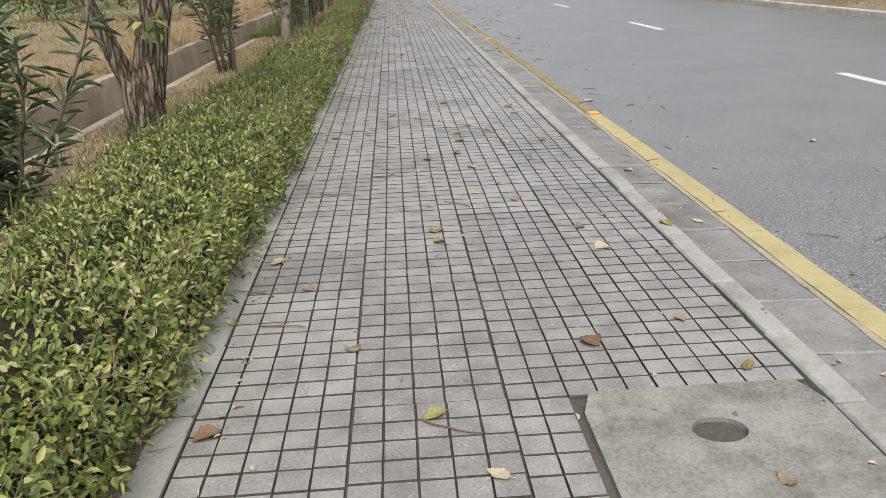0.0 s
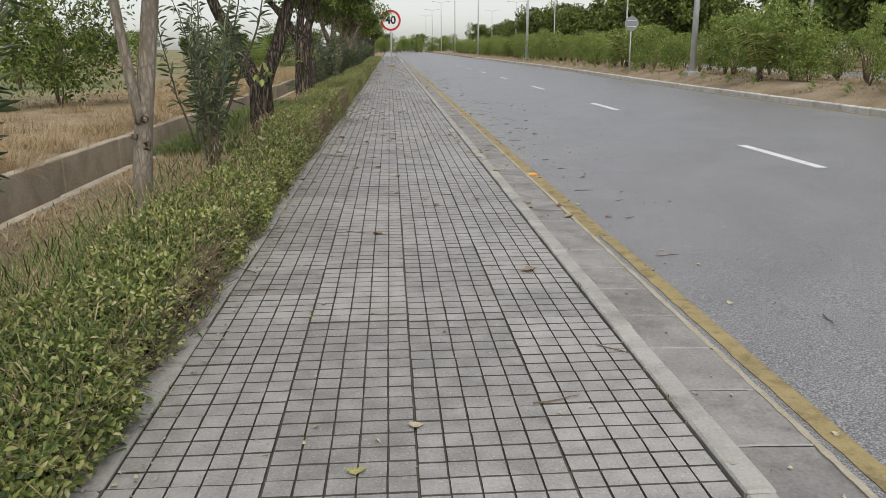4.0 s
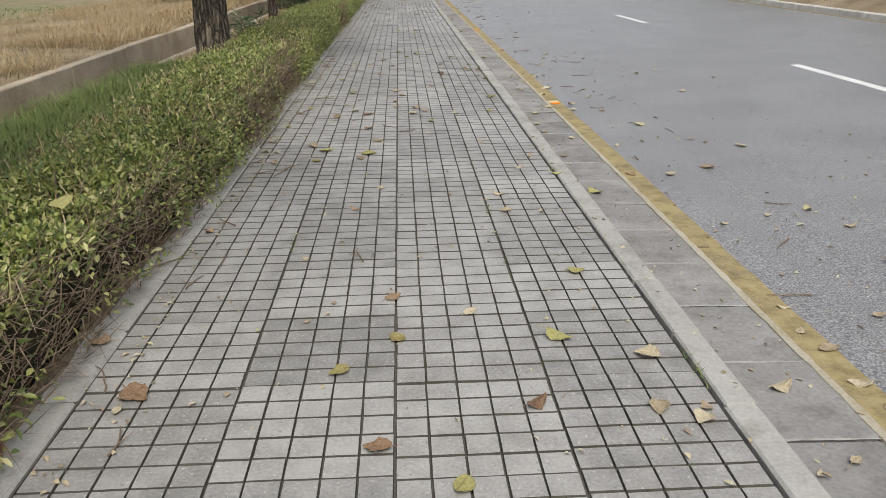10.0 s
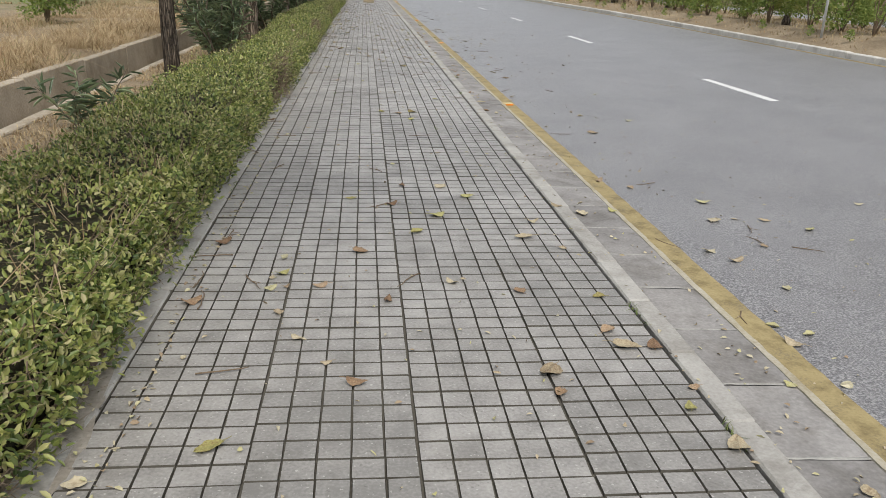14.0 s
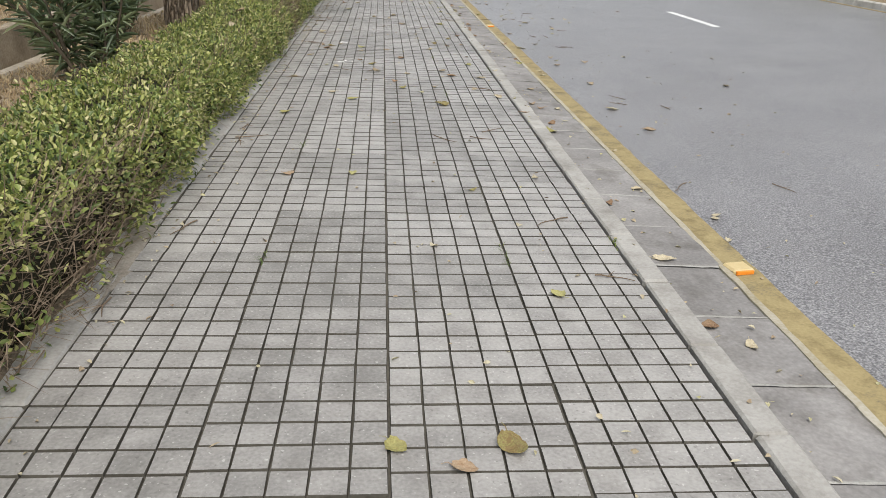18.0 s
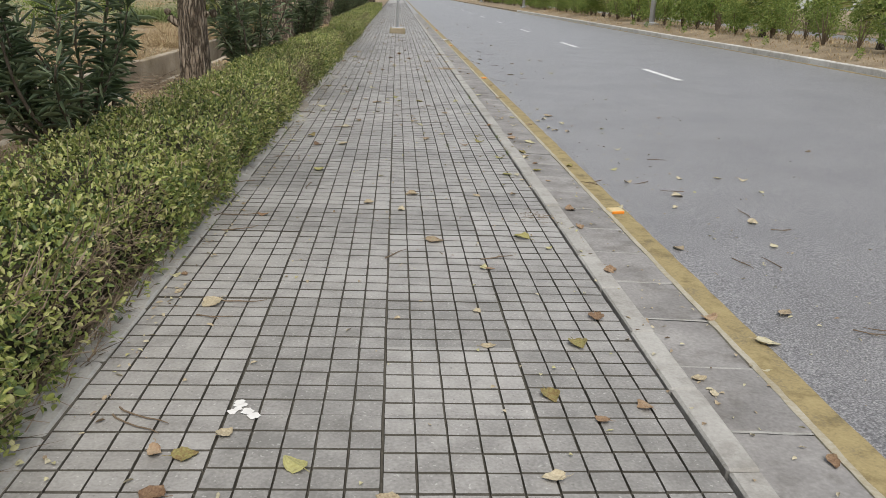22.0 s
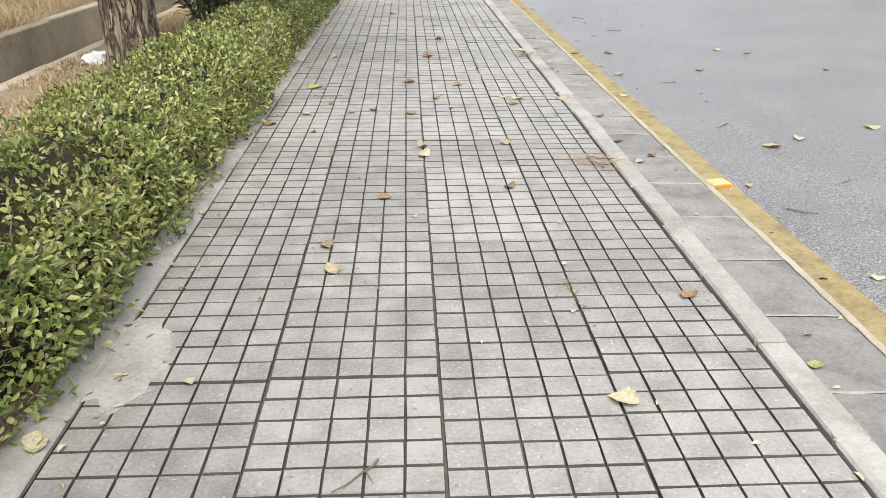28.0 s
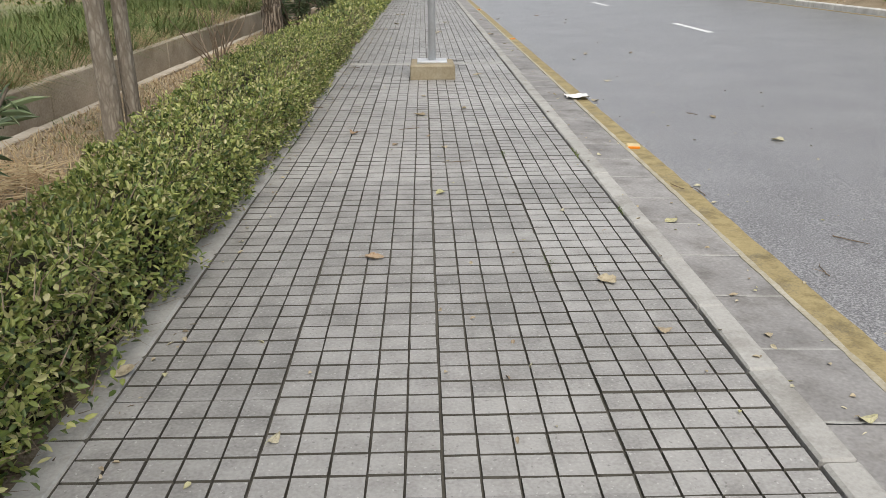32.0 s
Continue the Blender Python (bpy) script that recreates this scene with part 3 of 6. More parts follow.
def hedge_points(n, y0, y1, depth):
    """Points and outward normals on the hedge's skin."""
    base, out = np.zeros((n, 3)), np.zeros((n, 3))
    rnd = np.random.rand(n, 4)
    for k in range(n):
        y = y0 + (y1 - y0) * rnd[k, 0]
        near, far, top = hedge_shape(y)
        u = rnd[k, 1]
        inward = depth * rnd[k, 2] ** 1.5
        if u < 0.36:
            if u < 0.335 and rnd[k, 3] < 0.95 * bare_at(y):
                u = 0.45 + 0.45 * rnd[k, 3]
        if u < 0.36:
            z = top * (0.02 + 0.93 * (u / 0.36) ** 0.8)
            bulge = 0.05 * math.sin(math.pi * min(1, z / top))
            base[k] = (near + bulge - inward, y, z - 0.03)
            out[k] = (1, 0, 0.25 + 0.5 * z / top)
        elif u < 0.90:
            w = (u - 0.36) / 0.54
            x = near + (far - near) * w
            edge = min(w, 1 - w)
            base[k] = (x, y, top * (0.93 + 0.07 * min(1, edge * 5)) - inward - 0.02)
            out[k] = (0.5 - w, 0, 1)
        else:
            z = top * (u - 0.9) / 0.1
            base[k] = (far + inward, y, z)
            out[k] = (-1, 0, 0.4)
    lump = np.array([noise.noise(Vector(p) * 2.6) + 0.7 * noise.noise(Vector(p) * 7.0) for p in base])
    base += out * (lump * 0.085)[:, None]
    return base, out


for y0, y1, n, size in ((0.6, 16, 90000, 1.0), (16, 32, 90000, 1.0), (32, 48, 90000, 1.0), (48, 66, 98000, 1.0), (66, 98, 22000, 1.9)):
    b, o = hedge_points(n, y0, y1, 0.15)
    o = o / np.linalg.norm(o, axis=1, keepdims=True)
    along = o * 0.7 + np.random.normal(0, 0.85, (n, 3)) + np.array([[0.0, 0, 0.25]])
    nor = o + np.random.normal(0, 0.65, (n, 3)) + np.array([[0, 0, 0.5]])
    leaves("leaves", b - np.array([[-1.6, 30, -0.05]]), along, nor, np.random.uniform(0.018, 0.042, n) * size, np.random.uniform(0.009, 0.019, n) * size, M["hedge"], hedge)
# low shoots that hang out over the edging
n = 5200
y = np.random.uniform(1.5, 66, n)
keep = np.array([noise.noise((1.7 * q, 9.1, 3)) > -0.02 for q in y])
y = y[keep]
n = len(y)
x = np.array([hedge_shape(q)[0] for q in y]) + np.random.uniform(0.0, 0.09, n)
b = np.stack([x, y, np.random.uniform(0.02, 0.13, n)], 1)
along = np.random.normal(0, 0.6, (n, 3)) + np.array([[0.7, 0, 0.05]])
nor = np.random.normal(0, 0.5, (n, 3)) + np.array([[0.3, 0, 1.0]])
leaves("overhanging_leaves", b - np.array([[-1.6, 30, -0.05]]), along, nor, np.random.uniform(0.02, 0.045, n), np.random.uniform(0.009, 0.019, n), M["hedge"], hedge)
# bare twigs on the face that looks at the path and sprigs that stick out of the top
tv, tf = [], []
for k in range(44000):
    y = random.uniform(1, 70)
    near, far, top = hedge_shape(y)
    bare_face = bare_at(y)
    if random.random() > 0.22 + 0.78 * bare_face:
        continue
    if random.random() < 0.7 + 0.25 * bare_face:
        p = Vector((near - random.uniform(-0.05, 0.09), y, top * random.random() ** 1.2))
        d = Vector((random.uniform(0.1, 1), random.gauss(0, 0.7), random.gauss(0.35, 0.5))).normalized() * random.uniform(0.06, 0.18)
    else:
        p = Vector((random.uniform(far, near), y, top - 0.05))
        d = Vector((random.gauss(0, 0.4), random.gauss(0, 0.4), 1)).normalized() * random.uniform(0.08, 0.17)
    s = d.cross(Vector((0.3, 0.4, 0.9))).normalized() * 0.003
    u = s.cross(d).normalized() * 0.0022
    o = len(tv)
    p = p - Vector((-1.6, 30, -0.05))
    tv += [tuple(p + s), tuple(p - s), tuple(p + u), tuple(p + d)]
    tf += [(o, o + 1, o + 3), (o + 1, o + 2, o + 3), (o + 2, o, o + 3)]
tagged(raw("twig_tangle", tv, tf, M["twig"], hedge, "bare brown twigs at the hedge face"), kind="stuff")


# ---- grass and weeds ----
def scatter(n, x0, x1, y0, y1, patch=0.6, cut=0.0):
    x, y = np.random.uniform(x0, x1, n), np.random.uniform(y0, y1, n)
    keep = np.array([noise.noise((a * patch, b * patch, 9.0)) > cut for a, b in zip(x, y)])
    x, y = x[keep], y[keep]
    return x, y, np.array([lie(a, b) for a, b in zip(x, y)]) - 0.01


grass = thing("dry_grass", "straw-coloured dry grass and litter beside the drain", "grass", kind="stuff")
x, y, z = scatter(90000, -3.2, -1.8, 2, 75, 0.8, -0.4)
blades("verge_straw", x, y, z, np.random.uniform(0.02, 0.10, len(x)), np.random.uniform(0.5, 2.2, len(x)), M["straw"], grass, 0.0045)


def tufts(name, n, per, x0, x1, y0, y1, radius, tall, mat, parent, width, patch=0.5, cut=-0.35):
    """Clumps of blades that lean outwards from many centres."""
    cx, cy, _ = scatter(n, x0, x1, y0, y1, patch, cut)
    size = np.random.uniform(0.45, 1.5, len(cx))
    off = np.random.normal(0, radius, (len(cx), per, 2)) * size[:, None, None]
    x, y = (cx[:, None] + off[:, :, 0]).ravel(), (cy[:, None] + off[:, :, 1]).ravel()
    x = np.clip(x, x0 - 0.25, x1 + 0.04)
    a = np.arctan2(off[:, :, 1], off[:, :, 0]).ravel() + np.random.normal(0, 0.8, x.size)
    h = np.random.uniform(0.35, 1.0, x.size) * np.repeat(size, per) * tall
    z = np.array([lie(p, q) for p, q in zip(x, y)]) - 0.015
    blades(name, x, y, z, h, np.random.uniform(0.8, 2.6, x.size), mat, parent, width, a)


tufts("bank_straw", 3000, 40, -8.8, -4.27, 5, 82, 0.12, 0.27, M["straw"], grass, 0.003, 0.7, -0.05)
tufts("bank_edge", 1100, 64, -5.6, -4.29, 6, 80, 0.13, 0.36, M["straw"], grass, 0.0032, 0.8, 0.0)
tufts("bank_litter", 4200, 24, -8.8, -4.27, 5, 82, 0.25, 0.06, M["straw"], grass, 0.004)
tufts("field_straw", 2600, 18, -40, -8.8, 6, 140, 0.2, 0.22, M["straw"], grass, 0.012, 0.12, 0.0)
weeds = thing("green_weeds", "patches of green grass and weeds", "grass", kind="stuff")
x, y, z = scatter(9000, -3.2, -1.85, 2, 75, 0.55, 0.22)
blades("verge_green", x, y, z, np.random.uniform(0.03, 0.12, len(x)), np.random.uniform(0.3, 1.4, len(x)), M["green_grass"], weeds, 0.004)
x, y, z = scatter(14000, -9.0, -4.3, 4, 95, 0.35, 0.25)
blades("bank_green", x, y, z, np.random.uniform(0.05, 0.2, len(x)), np.random.uniform(0.5, 1.6, len(x)), M["green_grass"], weeds, 0.004)
x, y, z = scatter(80000, -40, -8.0, 10, 90, 0.10, -0.1)
blades("field_green", x, y, z, np.random.uniform(0.03, 0.12, len(x)), np.random.uniform(0.6, 2.0, len(x)), M["green_grass"], weeds, 0.010)
tufts("verge_lawn", 1500, 44, -3.28, -1.75, 18, 28, 0.12, 0.19, M["green_grass"], weeds, 0.003, 0.5, -0.3)
tufts("verge_clump", 130, 40, -3.15, -1.8, 5, 62, 0.07, 0.11, M["green_grass"], weeds, 0.003, 0.8, 0.1)
tufts("tall_weeds", 420, 60, -8.5, -4.35, 62, 80, 0.16, 0.5, M["green_grass"], weeds, 0.006, 0.3, -0.5)
# long grass growing through the hedge near its start, and sprouts in the paving joints
n = 5200
y = np.random.normal(9.5, 2.4, n)
x = np.random.uniform(-2.15, -1.2, n)
z = np.array([hedge_shape(q)[2] for q in y]) - 0.16
blades("hedge_grass", x, y, z, np.random.uniform(0.12, 0.30, n), np.random.uniform(0.6, 2.0, n), M["green_grass"], weeds, 0.0035)
n = 2600
y = np.random.uniform(6, 30, n)
x = np.random.uniform(-2.0, -1.12, n)
z = np.array([hedge_shape(q)[2] for q in y]) - 0.09
blades("hedge_straw", x, y, z, np.random.uniform(0.08, 0.2, n), np.random.uniform(0.8, 2.6, n), M["straw"], grass, 0.0026)
cy = np.random.uniform(2, 60, 70)
cx = np.random.choice([-1.0, -1.0, -0.5, 0.5, 1.007, 1.007], 70)
cx[:3], cy[:3] = 0.5, (54.27, 54.1, 52.6)
x, y = np.repeat(cx, 16) + np.random.normal(0, 0.006, 1120), np.repeat(cy, 16) + np.random.normal(0, 0.06, 1120)
blades("joint_sprouts", x, y, x * 0 - 0.008, np.random.uniform(0.012, 0.04, 1120), np.random.uniform(0.5, 1.8, 1120), M["green_grass"], weeds, 0.0022)
x, y, z = scatter(20000, 10.2, 15.9, 12, 110, 0.5, -0.2)
blades("median_straw", x, y, np.array([0.01 + rise(b) + (0.33 - rise(b)) * min(1.0, min(a - 9.92, 16.1 - a) / 1.1) for a, b in zip(x, y)]), np.random.uniform(0.03, 0.12, len(x)), np.random.uniform(0.3, 1.6, len(x)), M["straw"], grass, 0.012)


# ---- trees along the verge ----
def sphere_points(n, centre, radius, squash=0.8):
    d = np.random.normal(0, 1, (n, 3))
    d /= np.linalg.norm(d, axis=1, keepdims=True)
    r = radius * np.random.uniform(0.45, 1.0, (n, 1))
    return np.array([centre]) + d * r * np.array([[1, 1, squash]]), d


def foliage(name, clumps, per, length, width, mat, parent, hang=0.0):
    b, o = [], []
    for c, r in clumps:
        p, d = sphere_points(per, c, r)
        b.append(p)
        o.append(d)
    b, o = np.concatenate(b), np.concatenate(o)
    n = len(b)
    along = o * 0.6 + np.random.normal(0, 0.6, (n, 3)) - np.array([[0, 0, hang]])
    nor = np.random.normal(0, 0.5, (n, 3)) + np.array([[0, 0, 1.0]]) + o * 0.5
    return leaves(name, b, along, nor, np.random.uniform(0.7, 1.3, n) * length, np.random.uniform(0.7, 1.3, n) * width, mat, parent, fold=0.2)


def limb(bm, start, direction, length, r0, r1, wander=0.12, steps=6, sides=9, rough=0.05, ridges=0.0):
    pts, rad = [Vector(start)], [r0]
    d = Vector(direction).normalized()
    for k in range(steps):
        d = (d + Vector((random.gauss(0, wander), random.gauss(0, wander), random.gauss(0.03, wander * 0.5)))).normalized()
        pts.append(pts[-1] + d * length / steps)
        rad.append(r0 + (r1 - r0) * (k + 1) / steps)
    tube(bm, pts, rad, sides, rough, ridges)
    return pts[-1], d


def grow(name, mat, parent, label, *shape, **more):
    """A limb as a part of its own; returns its end and direction."""
    bm = bmesh.new()
    end = limb(bm, *shape, **more)
    part(name, bm, mat, parent, label, smooth=True)
    return end


def tree(kind, seed, label, at, turn=0.0, skin="bark"):
    """A verge tree: forked, with a pale second trunk, or with one trunk."""
    random.seed(seed)
    np.random.seed(seed)
    root = thing("verge_tree", label, "tree", "trees along the verge")
    bark = M["pale_bark"] if kind.startswith("pale") else M[skin]
    ends = []
    if kind == "low_fork":
        top, d = grow("trunk", bark, root, "", (0, 0, -0.15), (0.05, 0, 1), 0.72, 0.18, 0.165, 0.01, 9, 40, 0.012, ridges=0.10)
        ends.append(grow("limb", bark, root, "", top - Vector((0.06, 0, 0.16)), (-0.38, 0.05, 1), 2.0, 0.085, 0.05, 0.05, 16, 26, 0.012, ridges=0.09))
        ends.append(grow("limb", bark, root, "", top - Vector((-0.03, 0, 0.18)), (0.24, 0.12, 1), 2.2, 0.145, 0.085, 0.03, 18, 36, 0.012, ridges=0.10))
    elif kind == "fork":
        top, d = grow("trunk", bark, root, "", (0, 0, -0.15), (0.02, 0, 1), 1.0, 0.20, 0.165, 0.02, 10, 40, 0.012, ridges=0.10)
        for dx, dy in ((-0.55, 0.1), (0.4, 0.25)):
            ends.append(grow("limb", bark, root, "", top - Vector((0, 0, 0.14)), (dx, dy, 1), 1.9, 0.13, 0.075, 0.05, 18, 30, 0.02, ridges=0.10))
    elif kind == "pale_pair":
        ends.append(grow("trunk", bark, root, "", (0, 0, -0.15), (-0.005, 0.02, 1), 2.9, 0.082, 0.055, 0.012, 26, 24, 0.02, ridges=0.07))
        ends.append(grow("second_trunk", bark, root, "", (0.11, 0.12, -0.15), (0.0, 0.04, 1), 2.8, 0.062, 0.045, 0.012, 24, 20, 0.02, ridges=0.07))
    elif kind == "pale_twin":
        ends.append(grow("trunk", bark, root, "", (0, 0, -0.15), (0.10, 0.02, 1), 2.9, 0.082, 0.05, 0.012, 26, 24, 0.02, ridges=0.07))
        ends.append(grow("limb", bark, root, "", (0.07, 0, 0.85), (-0.13, 0.03, 1), 2.1, 0.042, 0.028, 0.012, 22, 20, 0.02, ridges=0.06))
    else:
        top, d = grow("trunk", bark, root, "", (0, 0, -0.15), (0.03, 0.0, 1), 1.75, 0.19, 0.145, 0.012, 24, 40, 0.02, ridges=0.10)
        for dx, dy in ((-0.5, 0.3), (0.55, -0.1), (0.05, 0.5)):
            ends.append(grow("limb", bark, root, "", top - Vector((0, 0, 0.12)), (dx, dy, 1), 1.5, 0.10, 0.05, 0.06, 14, 24, 0.02, ridges=0.08))
    clumps = []
    for p, d in ends:
        for k in range(4):
            e, _ = grow("branch", bark, root, "", p - d * 0.25, (d.x + random.gauss(0, 0.7), d.y + random.gauss(0, 0.7), d.z * 0.5 + random.uniform(0.0, 0.6)), random.uniform(0.9, 1.6), 0.045, 0.012, 0.12, 5, 6, 0.05)
            clumps.append((tuple(e), random.uniform(0.45, 0.75)))
            clumps.append((tuple(p.lerp(e, 0.6) + Vector((random.gauss(0, 0.25), random.gauss(0, 0.25), -0.1))), random.uniform(0.35, 0.55)))
    foliage("crown", clumps, 190, 0.12, 0.07, M["crown"], root, 0.5)
    for k in range(4 if kind == "pale_twin" else 0):
        a = random.uniform(3.6, 6.2)
        z, r, w = (random.uniform(0.62, 0.95), 0.05, 0.026) if kind == "pale_twin" else (random.uniform(0.6, 1.2), 0.14, 0.045)
        c = Vector((math.cos(a), math.sin(a), 0))
        at_z = Vector((0.055 * z, 0, z)) if kind == "pale_twin" else Vector((0.02, 0, z))
        part("knot", tube(bmesh.new(), [at_z + c * r, at_z + c * (r + 0.034) + Vector((0, 0, 0.003)), at_z + c * (r + 0.044) + Vector((0, 0, 0.006))], [w, w * 0.85, w * 0.4], 12, 0.18), M["light_bark"], root, "dark healed branch stump", smooth=True)
    if kind in ("fork", "low_fork"):
        foliage("sprout", [((0.2, -0.2, 1.0), 0.1)], 14, 0.12, 0.075, M["hedge"], root, 0.6)
    if kind == "single":
        foliage("sprout", [((-0.16, -0.08, 1.15), 0.09), ((0.15, -0.1, 1.25), 0.08)], 14, 0.09, 0.05, M["hedge"], root)
    root.matrix_world = pose(at[0], at[1], -0.05, 0, 0, turn)
    return root


fork = tree("low_fork", 11, "leafy tree with a brown trunk forking low above dry soil", (-2.5, 7.1), 0, "light_bark")
tree("fork", 14, "leafy tree with a dark furrowed trunk forking low", (-2.14, 20.0), -20)
tree("pale_twin", 12, "young tree with two pale slender trunks beside the hedge", (-2.08, 13.4), 0)
single = tree("single", 13, "tree with one straight furrowed brown trunk by the hedge", (-2.17, 26.9), 40)
light_single = tree("single", 15, "tree with one straight light brown trunk by the hedge", (-2.32, 54.2), 10, "light_bark")
light_single.matrix_world = light_single.matrix_world @ Matrix.Diagonal((1.2, 1.2, 1, 1))
single.matrix_world = single.matrix_world @ Matrix.Diagonal((1.15, 1.15, 1, 1))
for x, y, turn in ((-2.7, 68.9, 75), (-2.9, 88, 120)):
    copy_thing(fork, pose(x, y, -0.05, 0, 0, turn))
tree("pale_pair", 16, "two pale grey slender trunks growing side by side", (-2.42, 60.5), 0)
for x, y, turn, fat in ((-2.67, 34.9, 120, 0.55), (-2.85, 73.6, 100, 1), (-2.6, 78.5, 190, 1), (-2.7, 83, 300, 1), (-2.5, 93, 20, 1), (-2.6, 99, 140, 1), (-2.6, 106, 250, 1), (-2.6, 114, 60, 1), (-2.6, 122, 160, 1), (-2.6, 131, 280, 1)):
    m = pose(x, y, -0.05, 0, 0, turn) @ Matrix.Diagonal((fat, fat, 1, 1))
    copy_thing(light_single if 40 < y < 84 else single, m).matrix_world = m


def knobs(root, n, low, high, radius, mat, seed):
    """A ring of healed knobs round a trunk."""
    rnd = random.Random(seed)
    for k in range(n):
        a, z = 2 * math.pi * k / n + rnd.uniform(-0.2, 0.2), rnd.uniform(low, high)
        c, r = Vector((math.cos(a), math.sin(a), 0)), rnd.uniform(0.035, 0.06)
        bm = bmesh.new()
        bmesh.ops.create_icosphere(bm, subdivisions=2, radius=r, matrix=Matrix.Translation(c * (radius + 0.2 * r) + Vector((0, 0, z))))
        for v in bm.verts:
            v.co += Vector((rnd.uniform(-1, 1), rnd.uniform(-1, 1), rnd.uniform(-1, 1))) * r * 0.16
        part("knob", bm, mat, root, smooth=True)


pollard = tree("single", 17, "thick pollarded trunk with a knobby head and yellow sprouts", (-2.5, 40.75), 90, "light_bark")
knobs(pollard, 9, 0.78, 0.98, 0.20, M["light_bark"], 5)
for out, up in (((-0.21, -0.17), 0.92), ((-0.17, -0.2), 1.08), ((0.22, -0.12), 1.02)):
    foliage("yellow_sprout", [((out[1] * -1.0, out[0] * 1.0, up), 0.035)], 7, 0.07, 0.055, M["sprout"], pollard, 0.3)
grow("stub_limb", M["light_bark"], pollard, "", (-0.05, 0.1, 0.8), (0.05, 0.75, 0.9), 0.9, 0.085, 0.05, 0.05, 8, 20, 0.03, ridges=0.08)
pollard.matrix_world = pollard.matrix_world @ Matrix.Diagonal((1.12, 1.12, 1, 1))
stub_tree = tree("single", 18, "straight ridged trunk with a broken side branch", (-2.4, 47.2), 180, "light_bark")
knobs(stub_tree, 3, 0.98, 1.06, 0.30, M["light_bark"], 9)
grow("broken_branch", M["light_bark"], stub_tree, "short broken side branch", (0.1, 0, 0.84), (1, 0.1, 0.45), 0.22, 0.05, 0.045, 0.05, 5, 14, 0.08)


def oleander(seed, label, stems, height, spread, per, bare_to=0.33, thick=0.016):
    """A clump of dark stems, bare at the foot, with long narrow leaves that arch and hang."""
    random.seed(seed)
    np.random.seed(seed)
    root = thing("oleander_bush", label, "bush", "oleander bushes on the verge")
    base, along, length = [], [], []
    for s in range(stems):
        a = random.uniform(0, 6.28)
        p = Vector((math.cos(a) * 0.16 * random.random(), math.sin(a) * 0.16 * random.random(), -0.08))
        d = Vector((math.cos(a) * spread, math.sin(a) * spread, 1)).normalized()
        n, r = 12, thick * random.uniform(0.6, 1.3)
        pts = [p.copy()]
        h = height * random.uniform(0.6, 1.05)
        for k in range(n):
            d = (d + Vector((random.gauss(0, 0.10), random.gauss(0, 0.10), 0.02))).normalized()
            p = p + d * h / n
            pts.append(p.copy())
            u = (k + 1) / n
            many = per if u > bare_to else (2 if random.random() < 0.5 else 0)
            for q in range(many):
                w = Vector((random.gauss(0, 1), random.gauss(0, 1), random.gauss(0.15, 0.5))).normalized()
                base.append(tuple(p + d * random.uniform(-h / n, 0) + w * 0.015))
                along.append(tuple(w + d * random.uniform(0.2, 0.9)))
                length.append(random.uniform(0.09, 0.20))
        part("stem", tube(bmesh.new(), pts, [r * (1 - 0.06 * i) for i in range(len(pts))], 7, 0.08), M["stem"], root, smooth=True)
    n = len(base)
    length = np.array(length)
    leaves("leaves", np.array(base), np.array(along), np.random.normal(0, 0.4, (n, 3)) + np.array([[0, 0, 1.0]]), length, length * np.random.uniform(0.10, 0.15, n), M["oleander"], root, 0.3, droop=0.4)
    return root


thin = oleander(21, "thin oleander bush with bare dark stems and narrow leaves", 9, 2.4, 0.13, 10, 0.4, 0.024)
thin.matrix_world = pose(-2.8, 12.2, -0.05)
full = oleander(22, "dense oleander bush with narrow drooping leaves", 17, 2.0, 0.26, 11, 0.22, 0.017)
full.matrix_world = pose(-2.4, 37.2, -0.05)
wide = oleander(23, "wide leaning oleander bush with long drooping leaves", 20, 1.8, 0.5, 12, 0.25, 0.018)
wide.matrix_world = pose(-2.35, 43.3, -0.05)
low = oleander(24, "small sparse oleander shoots beside the hedge", 6, 0.7, 0.5, 4, 0.3, 0.008)
low.matrix_world = pose(-2.62, 31.4, -0.05)
for src, x, y, turn in ((full, -2.75, 4.7, 60), (thin, -2.18, 16.6, 200), (thin, -2.65, 18.3, 90), (full, -2.28, 49.8, 140), (wide, -2.38, 57.2, 120), (full, -3.1, 39.9, 20), (full, -2.6, 76, 300), (wide, -2.7, 71.2, 10), (full, -2.7, 81, 80), (wide, -2.6, 86, 200), (full, -2.6, 91, 30), (wide, -2.7, 96, 150), (full, -2.6, 103, 250)):
    slim = 0.72 if y == 16.6 else 1.0
    made_bush = copy_thing(src, pose(x, y, -0.05, 0, 0, turn) @ Matrix.Diagonal((slim, slim, 1, 1)))
    if y == 57.2:
        wide_by_sign = made_bush
np.random.seed(27)
foliage("withered_leaves", [((0.36, 0.95, 0.55), 0.10), ((0.32, 1.0, 0.42), 0.08)], 26, 0.17, 0.035, M["withered"], wide_by_sign, 1.6)
ribbon = thing("red_ribbon", "scrap of red plastic ribbon caught on a trunk", "litter", at=(-2.33, 60.62, 1.02))
rb = bmesh.new()
for k, (dx, dz) in enumerate(((-0.05, 0.0), (-0.02, 0.03), (0.015, 0.0), (0.05, 0.025))):
    for side in (0, 1):
        rb.verts.new((dx, 0.012 * (-1) ** k, dz + 0.05 * side - 0.02 * (k % 2) * side))
rb.verts.ensure_lookup_table()
for k in range(3):
    rb.faces.new((rb.verts[2 * k], rb.verts[2 * k + 2], rb.verts[2 * k + 3], rb.verts[2 * k + 1]))
